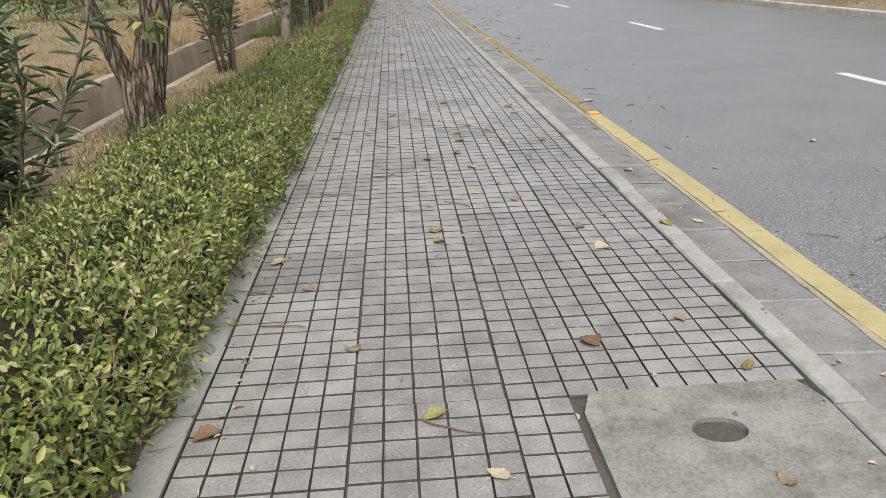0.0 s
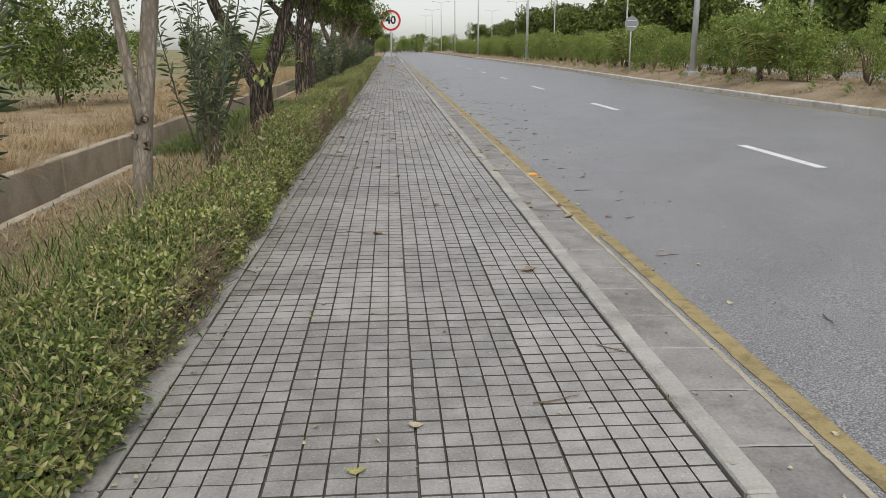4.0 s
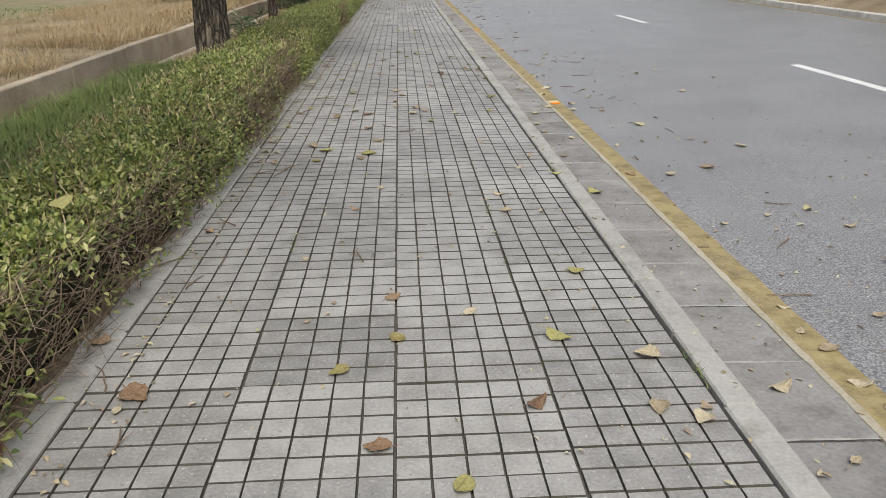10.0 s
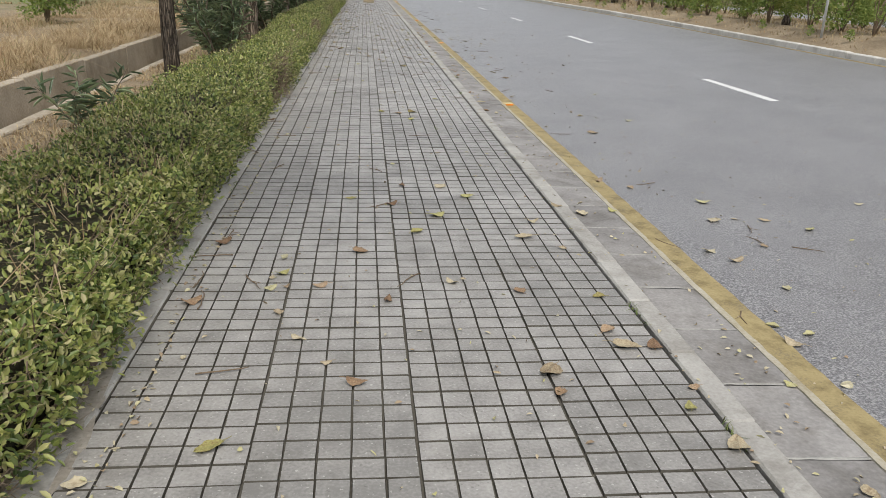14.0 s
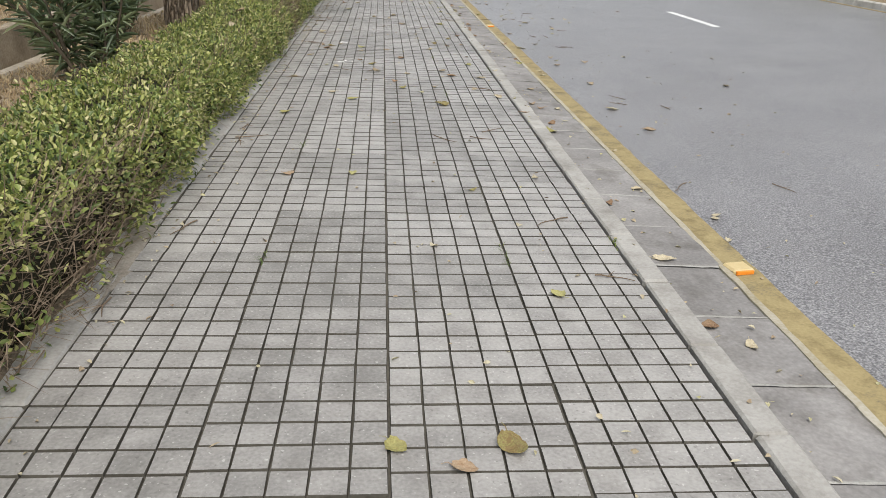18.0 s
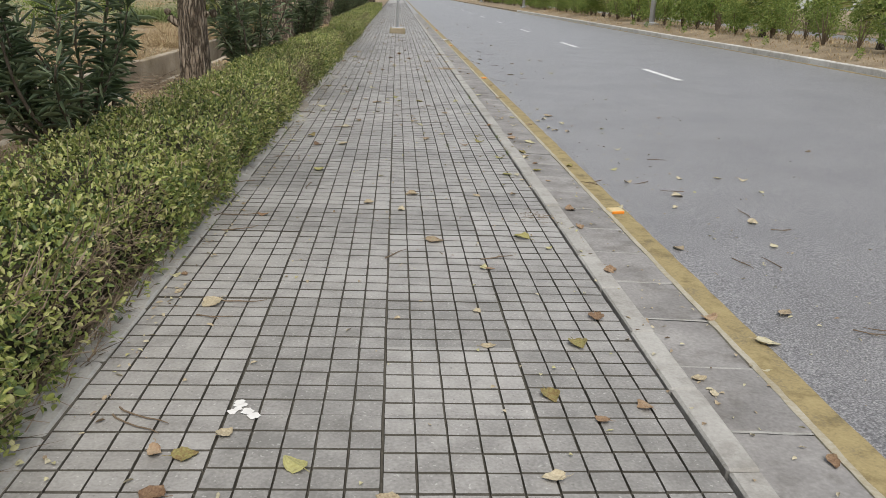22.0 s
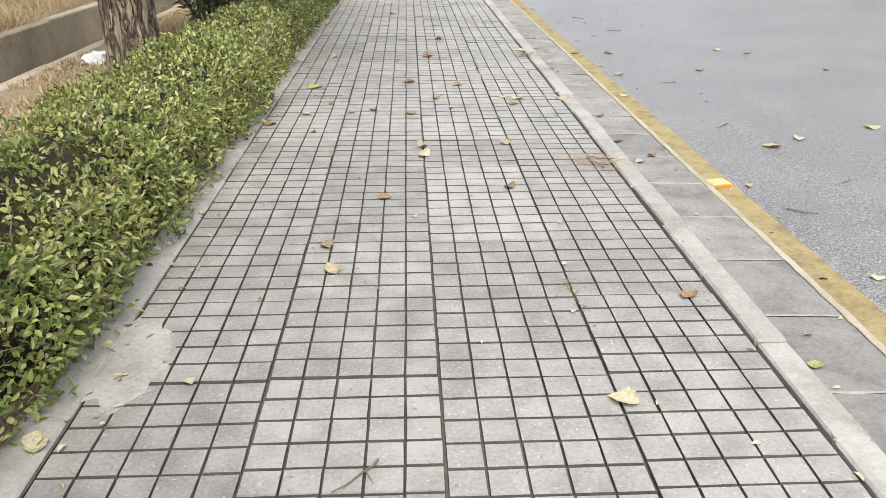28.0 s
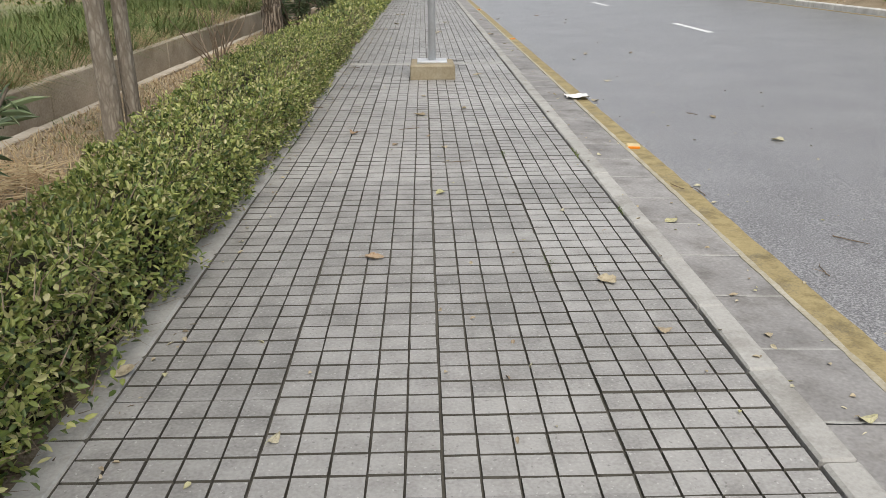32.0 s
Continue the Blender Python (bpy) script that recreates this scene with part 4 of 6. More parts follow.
bmesh.ops.solidify(rb, geom=rb.faces[:], thickness=0.002)
part("strip", rb, M["red"], ribbon)
bare = thing("bare_shrub", "leafless twiggy shrub beside the drain", "bush")
random.seed(31)
for s in range(16):
    a = random.uniform(0, 6.28)
    grow("stem", M["twig"], bare, "", (0, 0, -0.06), (math.cos(a) * 0.4, math.sin(a) * 0.4, 1), random.uniform(0.6, 1.15), 0.012, 0.003, 0.16, 7, 5, 0.1)
bare.matrix_world = pose(-2.62, 64.6, -0.05)


# ---- shrubs of the median and the field ----
def shrub(seed, label, height, radius, mat, clumps=26, per=85):
    random.seed(seed)
    np.random.seed(seed)
    root = thing("shrub", label, "bush", "rounded shrubs")
    cl = []
    for s in range(7):
        a = random.uniform(0, 6.28)
        e, _ = grow("stem", M["twig"], root, "", (0, 0, -0.08), (math.cos(a) * 0.25, math.sin(a) * 0.25, 1), height * random.uniform(0.4, 0.65), 0.022, 0.008, 0.1, 5, 6, 0.08)
    for k in range(clumps):
        a, q = random.uniform(0, 6.28), math.sqrt(random.random())
        z = height * random.uniform(0.16, 0.92)
        w = radius * (1 - 0.35 * abs(z / height - 0.5))
        cl.append(((math.cos(a) * q * w, math.sin(a) * q * w, z), random.uniform(0.2, 0.36) * radius / 0.7))
    foliage("leaves", cl, per, 0.085 * min(1.4, radius / 0.7), 0.04 * min(1.4, radius / 0.7), mat, root)
    return root


sh = [shrub(41, "round green shrub planted in the dry median", 1.7, 0.75, M["shrub"]), shrub(42, "bushy green shrub with bare stems at its foot", 2.0, 0.8, M["shrub"], 28), shrub(43, "narrow upright green shrub", 1.9, 0.5, M["shrub"], 18)]
random.seed(44)
y = 14.0
first = True
for k in range(78):
    for row, x0 in enumerate((11.75, 13.5)):
        src = sh[random.randrange(3)]
        m = pose(x0 + random.uniform(-0.35, 0.35), y + row * 0.8 + random.uniform(-0.3, 0.3), 0.34, 0, 0, random.uniform(0, 360)) @ Matrix.Scale(random.uniform(0.75, 1.2), 4)
        o = copy_thing(src, m)
        o.matrix_world = m
    y += random.uniform(1.3, 2.3)
for s, (x, yy) in zip(sh, ((12.8, 11.5), (14.2, 10.2), (13.4, 8.6))):
    s.matrix_world = pose(x, yy, 0.34)
for x, yy, sc in ((-7.4, 43.6, 0.8), (-13, 36, 1.2), (-9.5, 66, 0.9), (-8.5, 58, 0.8), (-16, 60, 1.3), (-12, 84, 1.2), (-22, 50, 1.3)):
    m = pose(x, yy, 0.0, 0, 0, 33 * x) @ Matrix.Scale(sc, 4)
    copy_thing(sh[1], m).matrix_world = m
bush = shrub(46, "large dense dark green bush on the dry field", 3.3, 1.5, M["crown"], 44, 95)
bush.matrix_world = pose(-7.9, 26.6, 0.0)
for x, yy, sc, turn in ((-11.6, 27.5, 0.9, 80), (-13.5, 41, 1.0, 10), (-9.8, 52.5, 0.8, 200), (-8.8, 75, 1.1, 140), (-15, 20.5, 0.8, 50), (-7.2, 84, 1.0, 260)):
    m = pose(x, yy, 0.0, 0, 0, turn) @ Matrix.Scale(sc, 4)
    copy_thing(bush, m).matrix_world = m
sap = thing("sapling", "tiny reddish sapling in the median soil", "plant", "saplings in the median")
np.random.seed(45)
foliage("leaves", [((0, 0, 0.12), 0.09), ((0.03, 0, 0.2), 0.07)], 40, 0.05, 0.03, M["shrub"], sap)
sap.matrix_world = pose(10.45, 22, 0.24)
for k in range(22):
    copy_thing(sap, pose(10.45 + random.uniform(-0.12, 0.12), 24.5 + 2.3 * k + random.uniform(-0.5, 0.5), 0.24, 0, 0, 50 * k))

# ---- far trees ----
random.seed(47)
for k in range(40):
    m = pose(-14 + 1.3 * k + random.uniform(-0.5, 0.5), 205 + random.uniform(-6, 6), -0.1, 0, 0, random.uniform(0, 360)) @ Matrix.Scale(random.uniform(1.5, 2.4), 4)
    copy_thing(sh[k % 3], m).matrix_world = m
big = thing("park_tree", "large green tree with a broad uneven crown", "tree", "trees beyond the road")
random.seed(51)
np.random.seed(51)
cl = []
top, d = grow("trunk", M["bark"], big, "", (0, 0, -0.2), (0, 0, 1), 2.2, 0.32, 0.24, 0.03, 4, 10)
for k in range(7):
    a = 0.9 * k
    e, _ = grow("limb", M["bark"], big, "", top, (math.cos(a) * 0.8, math.sin(a) * 0.8, 0.8), random.uniform(2.0, 3.4), 0.14, 0.04, 0.1, 5, 7)
    for q in range(4):
        cl.append((tuple(e + Vector((random.gauss(0, 0.9), random.gauss(0, 0.9), random.gauss(0.3, 0.9)))), random.uniform(0.6, 1.2)))
    for q in range(3):
        cl.append((tuple(top.lerp(e, random.uniform(0.5, 1.0)) + Vector((random.gauss(0, 0.8), random.gauss(0, 0.8), random.gauss(-0.7, 0.6)))), random.uniform(0.5, 1.0)))
foliage("crown", cl, 100, 0.34, 0.2, M["crown"], big, 0.2)
big.matrix_world = pose(30, 62, -0.05)
random.seed(52)
for k in range(46):
    m = pose(random.uniform(28.5, 46), 34 + 5.5 * k + random.uniform(-3, 3), -0.05, 0, 0, random.uniform(0, 360)) @ Matrix.Scale(random.uniform(1.0, 1.6), 4)
    copy_thing(big, m).matrix_world = m
for k in range(26):
    m = pose(-110 + 5 * k + random.uniform(-2, 2), 235 + random.uniform(-15, 25), -0.05, 0, 0, random.uniform(0, 360)) @ Matrix.Scale(random.uniform(0.6, 1.0), 4)
    copy_thing(big, m).matrix_world = m
for k in range(16):
    m = pose(random.uniform(-95, -60), 60 + 12 * k, -0.05, 0, 0, random.uniform(0, 360)) @ Matrix.Scale(random.uniform(0.7, 1.1), 4)
    copy_thing(big, m).matrix_world = m

# ---- street lamps ----
lamp = thing("street_lamp", "tall tapered grey steel street lamp on a concrete foot", "street lamp", "street lamps of the median")
bm = bmesh.new()
tube(bm, [(0, 0, 0.1), (0, 0, 4), (0, 0, 8), (0, 0, 10.2)], [0.115, 0.095, 0.07, 0.055], 12)
part("pole", bm, M["galvanised"], lamp, smooth=True)
bm = box(bmesh.new(), -0.25, 0.25, -0.25, 0.25, -0.1, 0.12, 0.02)
part("foot", bm, M["kerb"], lamp)
bm = box(bmesh.new(), -0.16, 0.16, -0.16, 0.16, 0.12, 0.15, 0.004)
part("flange", bm, M["galvanised"], lamp)
for s in (-1, 1):
    bm = bmesh.new()
    tube(bm, [(0, 0, 10.0), (s * 0.6, 0, 10.25), (s * 1.4, 0, 10.35)], [0.04, 0.035, 0.03], 8)
    arm = part("arm", bm, M["galvanised"], lamp, smooth=True)
    bm = box(bmesh.new(), s * 1.65 - 0.3, s * 1.65 + 0.3, -0.12, 0.12, 10.3, 10.42, 0.04)
    part("lamp_head", bm, M["galvanised"], arm, "grey lamp housing")
lamp.matrix_world = pose(11.05, 36.0, 0.3)
for k in range(1, 7):
    copy_thing(lamp, pose(11.05, 36.0 + 36 * k, 0.3))
for k in range(5):
    copy_thing(lamp, pose(26.0, 56 + 39 * k, -0.05))

# ---- back of a round sign for the other carriageway ----
back = thing("round_sign_back", "grey back of a round road sign on a post", "road sign", at=(10.55, 42.2, 0.28))
part("post", tube(bmesh.new(), [(0, 0, -0.1), (0, 0, 1.2), (0, 0, 2.3)], [0.03, 0.03, 0.03], 10), M["galvanised"], back, smooth=True)
bm = bmesh.new()
bmesh.ops.create_cone(bm, segments=36, radius1=0.31, radius2=0.31, depth=0.02, cap_ends=True, matrix=Matrix.Translation((0, -0.045, 2.02)) @ Matrix.Rotation(radians(90), 4, "X"))
part("plate", bm, M["sign_back"], back)
for dz in (-0.13, 0.13):
    part("rail", box(bmesh.new(), -0.2, 0.2, -0.075, -0.055, 2.0 + dz, 2.04 + dz, 0.004), M["galvanised"], back)


# ---- young palms among the median shrubs ----
def palm(seed):
    random.seed(seed)
    np.random.seed(seed)
    root = thing("young_palm", "young yellow-green palm with arching feathery fronds", "palm", "young palms in the median")
    part("stump", tube(bmesh.new(), [(0, 0, -0.08), (0, 0, 0.1), (0.01, 0, 0.3)], [0.1, 0.11, 0.06], 10, 0.12), M["bark"], root, smooth=True)
    for k in range(11):
        a, rise, n = 0.57 * k * 4 + random.uniform(-0.2, 0.2), random.uniform(0.9, 1.5), 9
        out = Vector((math.cos(a), math.sin(a), 0))
        reach = random.uniform(0.7, 1.1)
        pts = [out * (0.04 + reach * (i / n) ** 1.3) + Vector((0, 0, 0.2 + rise * math.sin(1.9 * i / n) * 0.95)) for i in range(n + 1)]
        frond = part("frond", tube(bmesh.new(), pts, [0.012 * (1 - 0.09 * i) for i in range(n + 1)], 5), M["shrub"], root, smooth=True)
        b, al = [], []
        for i in range(24):
            u = 1.5 + (n - 1.6) * i / 23
            q = pts[int(u)].lerp(pts[min(n, int(u) + 1)], u - int(u))
            side = out.cross(Vector((0, 0, 1)))
            for sgn in (-1, 1):
                b.append(tuple(q))
                al.append(tuple(side * sgn + out * 0.6 + Vector((0, 0, random.uniform(-0.2, 0.35)))))
        m = len(b)
        leaves("leaf_spray", np.array(b), np.array(al), np.tile(np.array([[0, 0, 1.0]]), (m, 1)), np.random.uniform(0.22, 0.34, m), np.full(m, 0.022), M["hedge"], frond, 0.3, droop=0.3)
    return root


first_palm = palm(57)
first_palm.matrix_world = pose(10.95, 30.4, 0.33)
for x, yy, turn in ((11.9, 63.0, 40), (12.6, 57.6, 120), (11.4, 45.5, 200), (12.0, 84.0, 300)):
    copy_thing(first_palm, pose(x, yy, 0.33, 0, 0, turn))

# ---- speed sign on its block ----
sign = thing("speed_limit_sign", "round white speed sign with red ring and black 40", "road sign", at=(0.06, 63.65, 0))
part("post", tube(bmesh.new(), [(0, 0.05, 0.16), (0, 0.05, 2.0), (0, 0.05, 4.0)], [0.042, 0.042, 0.042], 14), M["galvanised"], sign, smooth=True)
part("base_plate", box(bmesh.new(), -0.17, 0.17, -0.12, 0.22, 0.16, 0.18, 0.003), M["galvanised"], sign)
bm = box(bmesh.new(), -0.25, 0.25, -0.3, 0.3, -0.01, 0.16, 0.015, 0.006)
part("base_block", bm, M["block"], sign, "chipped brown concrete block")


def disc(r, y0, y1, z, n=48):
    bm = bmesh.new()
    made = bmesh.ops.create_cone(bm, segments=n, radius1=r, radius2=r, depth=abs(y1 - y0), cap_ends=True)
    bmesh.ops.rotate(bm, verts=bm.verts, matrix=Matrix.Rotation(radians(90), 3, "X"))
    bmesh.ops.translate(bm, verts=bm.verts, vec=(0, (y0 + y1) / 2, z))
    return bm


CZ = 3.16
part("back_plate", disc(0.70, -0.02, 0.0, CZ), M["galvanised"], sign)
part("red_ring", disc(0.70, -0.026, -0.021, CZ), M["red"], sign, "red reflective ring")
part("white_face", disc(0.56, -0.032, -0.027, CZ), M["white"], sign, "white reflective face")
txt = bpy.data.curves.new("number", "FONT")
txt.body, txt.size, txt.align_x, txt.align_y, txt.extrude, txt.offset = "40", 0.72, "CENTER", "CENTER", 0.002, 0.02
txt.materials.append(M["black"])
num = new("number", txt)
num.matrix_world = pose(0, -0.036, CZ, 90)
num.parent = sign
for px in (-0.05, 0.05):
    part("clamp", box(bmesh.new(), px - 0.02, px + 0.02, 0.0, 0.1, CZ - 0.2 + px, CZ - 0.15 + px, 0.003), M["galvanised"], sign)

# ---- manhole slab at the start ----
slab = thing("manhole_cover", "cracked concrete manhole slab with a round lifting hole", "manhole cover", at=(0.612, 1.945, 0))
bm = bmesh.new()
N = 28
outer = [(-0.385, -0.65), (0.385, -0.65), (0.385, 0.42), (-0.375, 0.43)]
hc, hr = (-0.01, 0.17), 0.083
for z in (0.004,):
    rim = [bm.verts.new((hc[0] + hr * math.cos(2 * math.pi * k / N), hc[1] + hr * 0.8 * math.sin(2 * math.pi * k / N), z)) for k in range(N)]
    low = [bm.verts.new((v.co.x * 1.0, v.co.y, -0.07)) for v in rim]
    sq = []
    for k in range(N):
        a = 2 * math.pi * k / N
        cx, cy = math.cos(a), math.sin(a)
        s = min(0.385 / abs(cx) if abs(cx) > 1e-6 else 9, (0.43 if cy > 0 else 0.65) / abs(cy) if abs(cy) > 1e-6 else 9)
        sq.append(bm.verts.new((cx * s, cy * s, z + random.uniform(-0.001, 0.001))))
    side = [bm.verts.new((v.co.x, v.co.y, -0.06)) for v in sq]
    for k in range(N):
        j = (k + 1) % N
        bm.faces.new((rim[k], sq[k], sq[j], rim[j]))
        bm.faces.new((rim[k], rim[j], low[j], low[k]))
        bm.faces.new((sq[k], side[k], side[j], sq[j]))
    bm.faces.new(low)
part("slab", bm, M["slab"], slab)
bm = bmesh.new()
tube(bm, [(-0.075, 0.16, -0.045), (-0.04, 0.17, -0.03), (0.0, 0.165, -0.04), (0.06, 0.18, -0.03)], [0.012, 0.014, 0.013, 0.01], 8, 0.1)
part("lifting_bar", bm, M["twig"], slab, "rusty bar across the hole", smooth=True)

# ---- road studs ----
stud = thing("road_stud", "cream plastic road stud with an orange reflector", "road stud", "road studs on the edge line")
bm = box(bmesh.new(), -0.055, 0.055, -0.05, 0.05, -0.005, 0.022, 0.009)
part("body", bm, M["cream"], stud)
bm = box(bmesh.new(), -0.045, 0.045, -0.056, -0.044, 0.0, 0.018, 0.002)
part("reflector", bm, M["orange"], stud, "orange reflector")
stud.matrix_world = pose(1.64, 7.86, -0.129, 0, 0, 8)
for k, yy in enumerate((16.28, 25.17, 33.63, 42.59, 51.59, 60.49, 69.4, 78.3)):
    copy_thing(stud, pose(1.60, yy, -0.129, 0, 0, random.uniform(-15, 15)))


# ---- fallen leaves ----
def fallen_mesh(seed, size):
    """A curled dry leaf: a pointed, uneven oval grid, bent along and across, with a stalk."""
    rnd = random.Random(seed)
    bm = bmesh.new()
    nu, nv = 9, 6
    curl, roll, twist = rnd.uniform(0.1, 0.9), rnd.choice((rnd.uniform(-0.7, -0.2), rnd.uniform(0.2, 0.9))), rnd.uniform(-0.8, 0.8)
    wide, lobed = rnd.uniform(0.30, 0.43), rnd.uniform(0.03, 0.14)
    ribs = []
    for i in range(nu + 1):
        u = i / nu
        row = []
        for j in range(nv + 1):
            v = 2 * j / nv - 1
            w = wide * math.sin(math.pi * (0.04 + 0.94 * u) ** 0.78) ** 0.75 * (1 + lobed * math.sin(9 * u + 2 * v) + 0.12 * rnd.uniform(-1, 1) * abs(v))
            x, yv = u - 0.5 + 0.04 * rnd.uniform(-1, 1) * abs(v), v * w
            z = 0.22 * curl * (2 * u - 1) ** 2 + 0.75 * roll * (abs(yv) ** 1.4) + twist * x * yv + 0.05 * math.cos(6.3 * v) * wide + rnd.uniform(-0.02, 0.02)
            row.append(bm.verts.new((x * size, yv * size, z * size)))
        ribs.append(row)
    for i in range(nu):
        for j in range(nv):
            bm.faces.new((ribs[i][j], ribs[i + 1][j], ribs[i + 1][j + 1], ribs[i][j + 1]))
    a = ribs[0][nv // 2].co
    bmesh.ops.recalc_face_normals(bm, faces=bm.faces[:])
    bmesh.ops.solidify(bm, geom=bm.faces[:], thickness=0.0012)
    tube(bm, [a, a + Vector((-0.16 * size, 0.03 * size, 0.002)), a + Vector((-0.36 * size, rnd.uniform(-0.14, 0.14) * size, 0.0))], [0.0017, 0.0014, 0.001], 5)
    bmesh.ops.recalc_face_normals(bm, faces=bm.faces[:])
    low_z = min(v.co.z for v in bm.verts)
    bmesh.ops.translate(bm, verts=bm.verts, vec=(0, 0, -low_z))
    me = bpy.data.meshes.new("fallen_leaf")
    bm.to_mesh(me)
    bm.free()
    me.materials.append(M["fallen"])
    return me


leaf_meshes = [fallen_mesh(60 + k, 0.078 + 0.007 * (k % 7)) for k in range(14)]
LOOKS = {"pale": "pale dry", "green": "yellow-green", "brown": "dry brown", "dark": "small dark withered", "red": "large reddish-brown"}
leaf_looks = {}
for look_of in LOOKS:
    leaf_looks[look_of] = [me.copy() for me in leaf_meshes]
    for me in leaf_looks[look_of]:
        me.materials[0] = M["fallen_" + look_of]
random.seed(61)


def top_of(x):
    if x < -1.13:
        return -0.03
    if x < 1.117:
        return 0.004
    if x < 1.535:
        return -0.112 - 0.03 * (x - 1.117) + 0.004
    return camber(x) + 0.004


def drop(x, y, size=1.0, look_of="pale"):
    ob = new("fallen_leaf", leaf_looks[look_of][random.randrange(14)])
    m = pose(x, y, top_of(x), random.uniform(-6, 6), random.uniform(-6, 6), random.uniform(0, 360)) @ Matrix.Scale(size, 4)
    ob.matrix_world = m
    where = "the footpath" if x < 1.0 else ("the gutter" if x < 1.54 else "the road")
    tagged(ob, LOOKS[look_of] + " curled fallen leaf lying on " + where, "leaf", "fallen leaves")


laid, blown_at = [], []


def lay(look_of, *places):
    """Leaves of one look at their places on the ground."""
    for x, y in places:
        small = {"dark": (0.4, 0.65), "pale": (0.55, 0.95), "green": (0.6, 1.0), "brown": (0.55, 0.95), "red": (0.95, 1.0)}[look_of]
        if look_of == "dark" or x > 1.62 or (look_of == "pale" and len(laid) > 250):
            blown_at.append((x, y, random.uniform(*small)))
        else:
            drop(x, y, random.uniform(*small), look_of)
            laid.append(x)


lay("pale", (0.68, 1.86), (-0.08, 1.97), (-0.52, 2.78), (-0.74, 3.38), (0.66, 3.71), (-0.92, 3.74), (0.62, 4.04), (0.79, 4.23), (1.39, 4.37), (0.15, 4.78), (0.2, 5.44), (-0.11, 5.71), (1.49, 6), (3, 6.15), (0.54, 6.19), (0.52, 6.38), (-0.83, 6.62), (0.44, 6.67), (-0.56, 6.68), (0.07, 7.17), (-0.14, 7.34), (0.78, 7.4), (-0.35, 7.54), (0.77, 7.75), (0.16, 8.11), (2.1, 8.2), (1.67, 8.52), (1.79, 8.64), (0.77, 11.76))
lay("green", (-0.24, 2.29), (0.84, 2.47), (-0.13, 3.93), (1.08, 4.01), (-0.14, 4.09), (0.12, 5.87), (0.82, 6.18), (0.18, 6.32), (0.29, 6.89), (-0.2, 9.44))
lay("brown", (-0.94, 2.26), (0.36, 2.73), (0.36, 4.6))
lay("dark", (0.75, 2.87), (1.96, 5.56), (1.33, 5.57), (-0.87, 6.46), (1.69, 6.49), (0.18, 6.61), (-0.38, 6.79), (2.17, 7.96), (1.92, 11.41))
lay("pale", (-0.18, 12.84), (1.51, 13.89), (0.24, 14.2), (1.23, 14.27), (1.23, 14.5), (0.96, 15.06), (1.33, 15.73), (2.14, 16.02), (1.65, 16.11), (0.82, 16.67), (1.03, 16.88), (1.41, 17.02), (0.97, 17.15), (-0.85, 17.33), (-0.75, 17.6), (0.07, 17.66), (0.2, 17.86), (1.27, 17.89), (2.47, 18.09), (1.82, 18.23), (1.23, 18.41), (-0.95, 18.47))
lay("green", (1.11, 15.81), (0.41, 17.18), (1.11, 17.36), (0.94, 17.41), (1.27, 17.76))
lay("brown", (0.71, 14.16), (1.52, 14.36), (-0.87, 15.2), (-1.01, 15.4), (-0, 15.53), (-0.49, 16.14), (-0.22, 16.21), (1.99, 17.49), (0.28, 17.68), (-0.6, 17.89), (1.65, 17.89), (1.52, 18))
lay("dark", (2.05, 12.24), (1.86, 13.86), (0.32, 13.92), (1.73, 14.46), (3.5, 15.59), (2.07, 17.25), (3.13, 17.92), (0.79, 17.93))
lay("pale", (0.91, 18.56), (1.83, 18.68), (1.94, 18.89), (1.37, 19.08), (0.92, 19.15), (0.81, 19.22), (1.65, 19.36), (1.34, 19.5), (1.64, 19.53), (0.87, 19.56), (0.29, 19.95), (2.01, 20.05), (3.62, 20.07), (1.66, 20.17), (2.42, 20.59), (0.59, 21.22), (2.41, 21.45), (0.59, 21.53))
lay("green", (-0.43, 18.7), (-0.09, 18.8), (0.18, 18.88), (-0.19, 19.51), (0.59, 19.71), (0.01, 19.74), (1.66, 19.79), (0.79, 20.33), (2.5, 21.14), (1.25, 21.91), (1.01, 21.96))
lay("brown", (1.33, 18.5), (0.92, 18.7), (0.63, 18.73), (-0.05, 19.07), (-1.13, 19.11), (1.81, 19.17), (0.44, 19.27), (-0.83, 19.41), (-1.08, 19.79), (-0.01, 20.11), (-0.95, 21), (-0.23, 21.32))
lay("dark", (2.8, 18.67), (2.14, 21.38))
lay("pale", (0.8, 22.13), (-0.83, 22.4), (-0.25, 22.48), (1.56, 22.58), (-0.85, 22.7), (-0.94, 22.73), (-0.61, 22.88), (0.63, 22.89), (-0.14, 23.02), (-0.93, 23.05), (2.67, 23.05), (-1.15, 23.19), (0.25, 23.23), (2.38, 23.35), (1.24, 23.71), (-0.52, 23.98), (2.15, 23.98), (1.24, 24.05), (0.51, 24.06), (0.14, 24.08), (-0.86, 24.18), (0.24, 24.2), (-0.38, 24.25), (1.03, 24.29), (-0.01, 24.41), (-0.48, 24.57), (1.32, 24.59), (1.98, 24.68), (-0.96, 24.75), (1.52, 24.93), (0.05, 25.03), (-0.7, 25.05), (-0.01, 25.32), (2.02, 25.46))
lay("green", (-0.55, 22.42), (2.19, 22.47), (-0.2, 22.61), (-0.51, 22.72), (-0.89, 23.6), (0.28, 23.73), (0.82, 24.12), (-0.79, 24.41), (0.91, 24.87), (1.76, 25.07), (-0.45, 25.23))
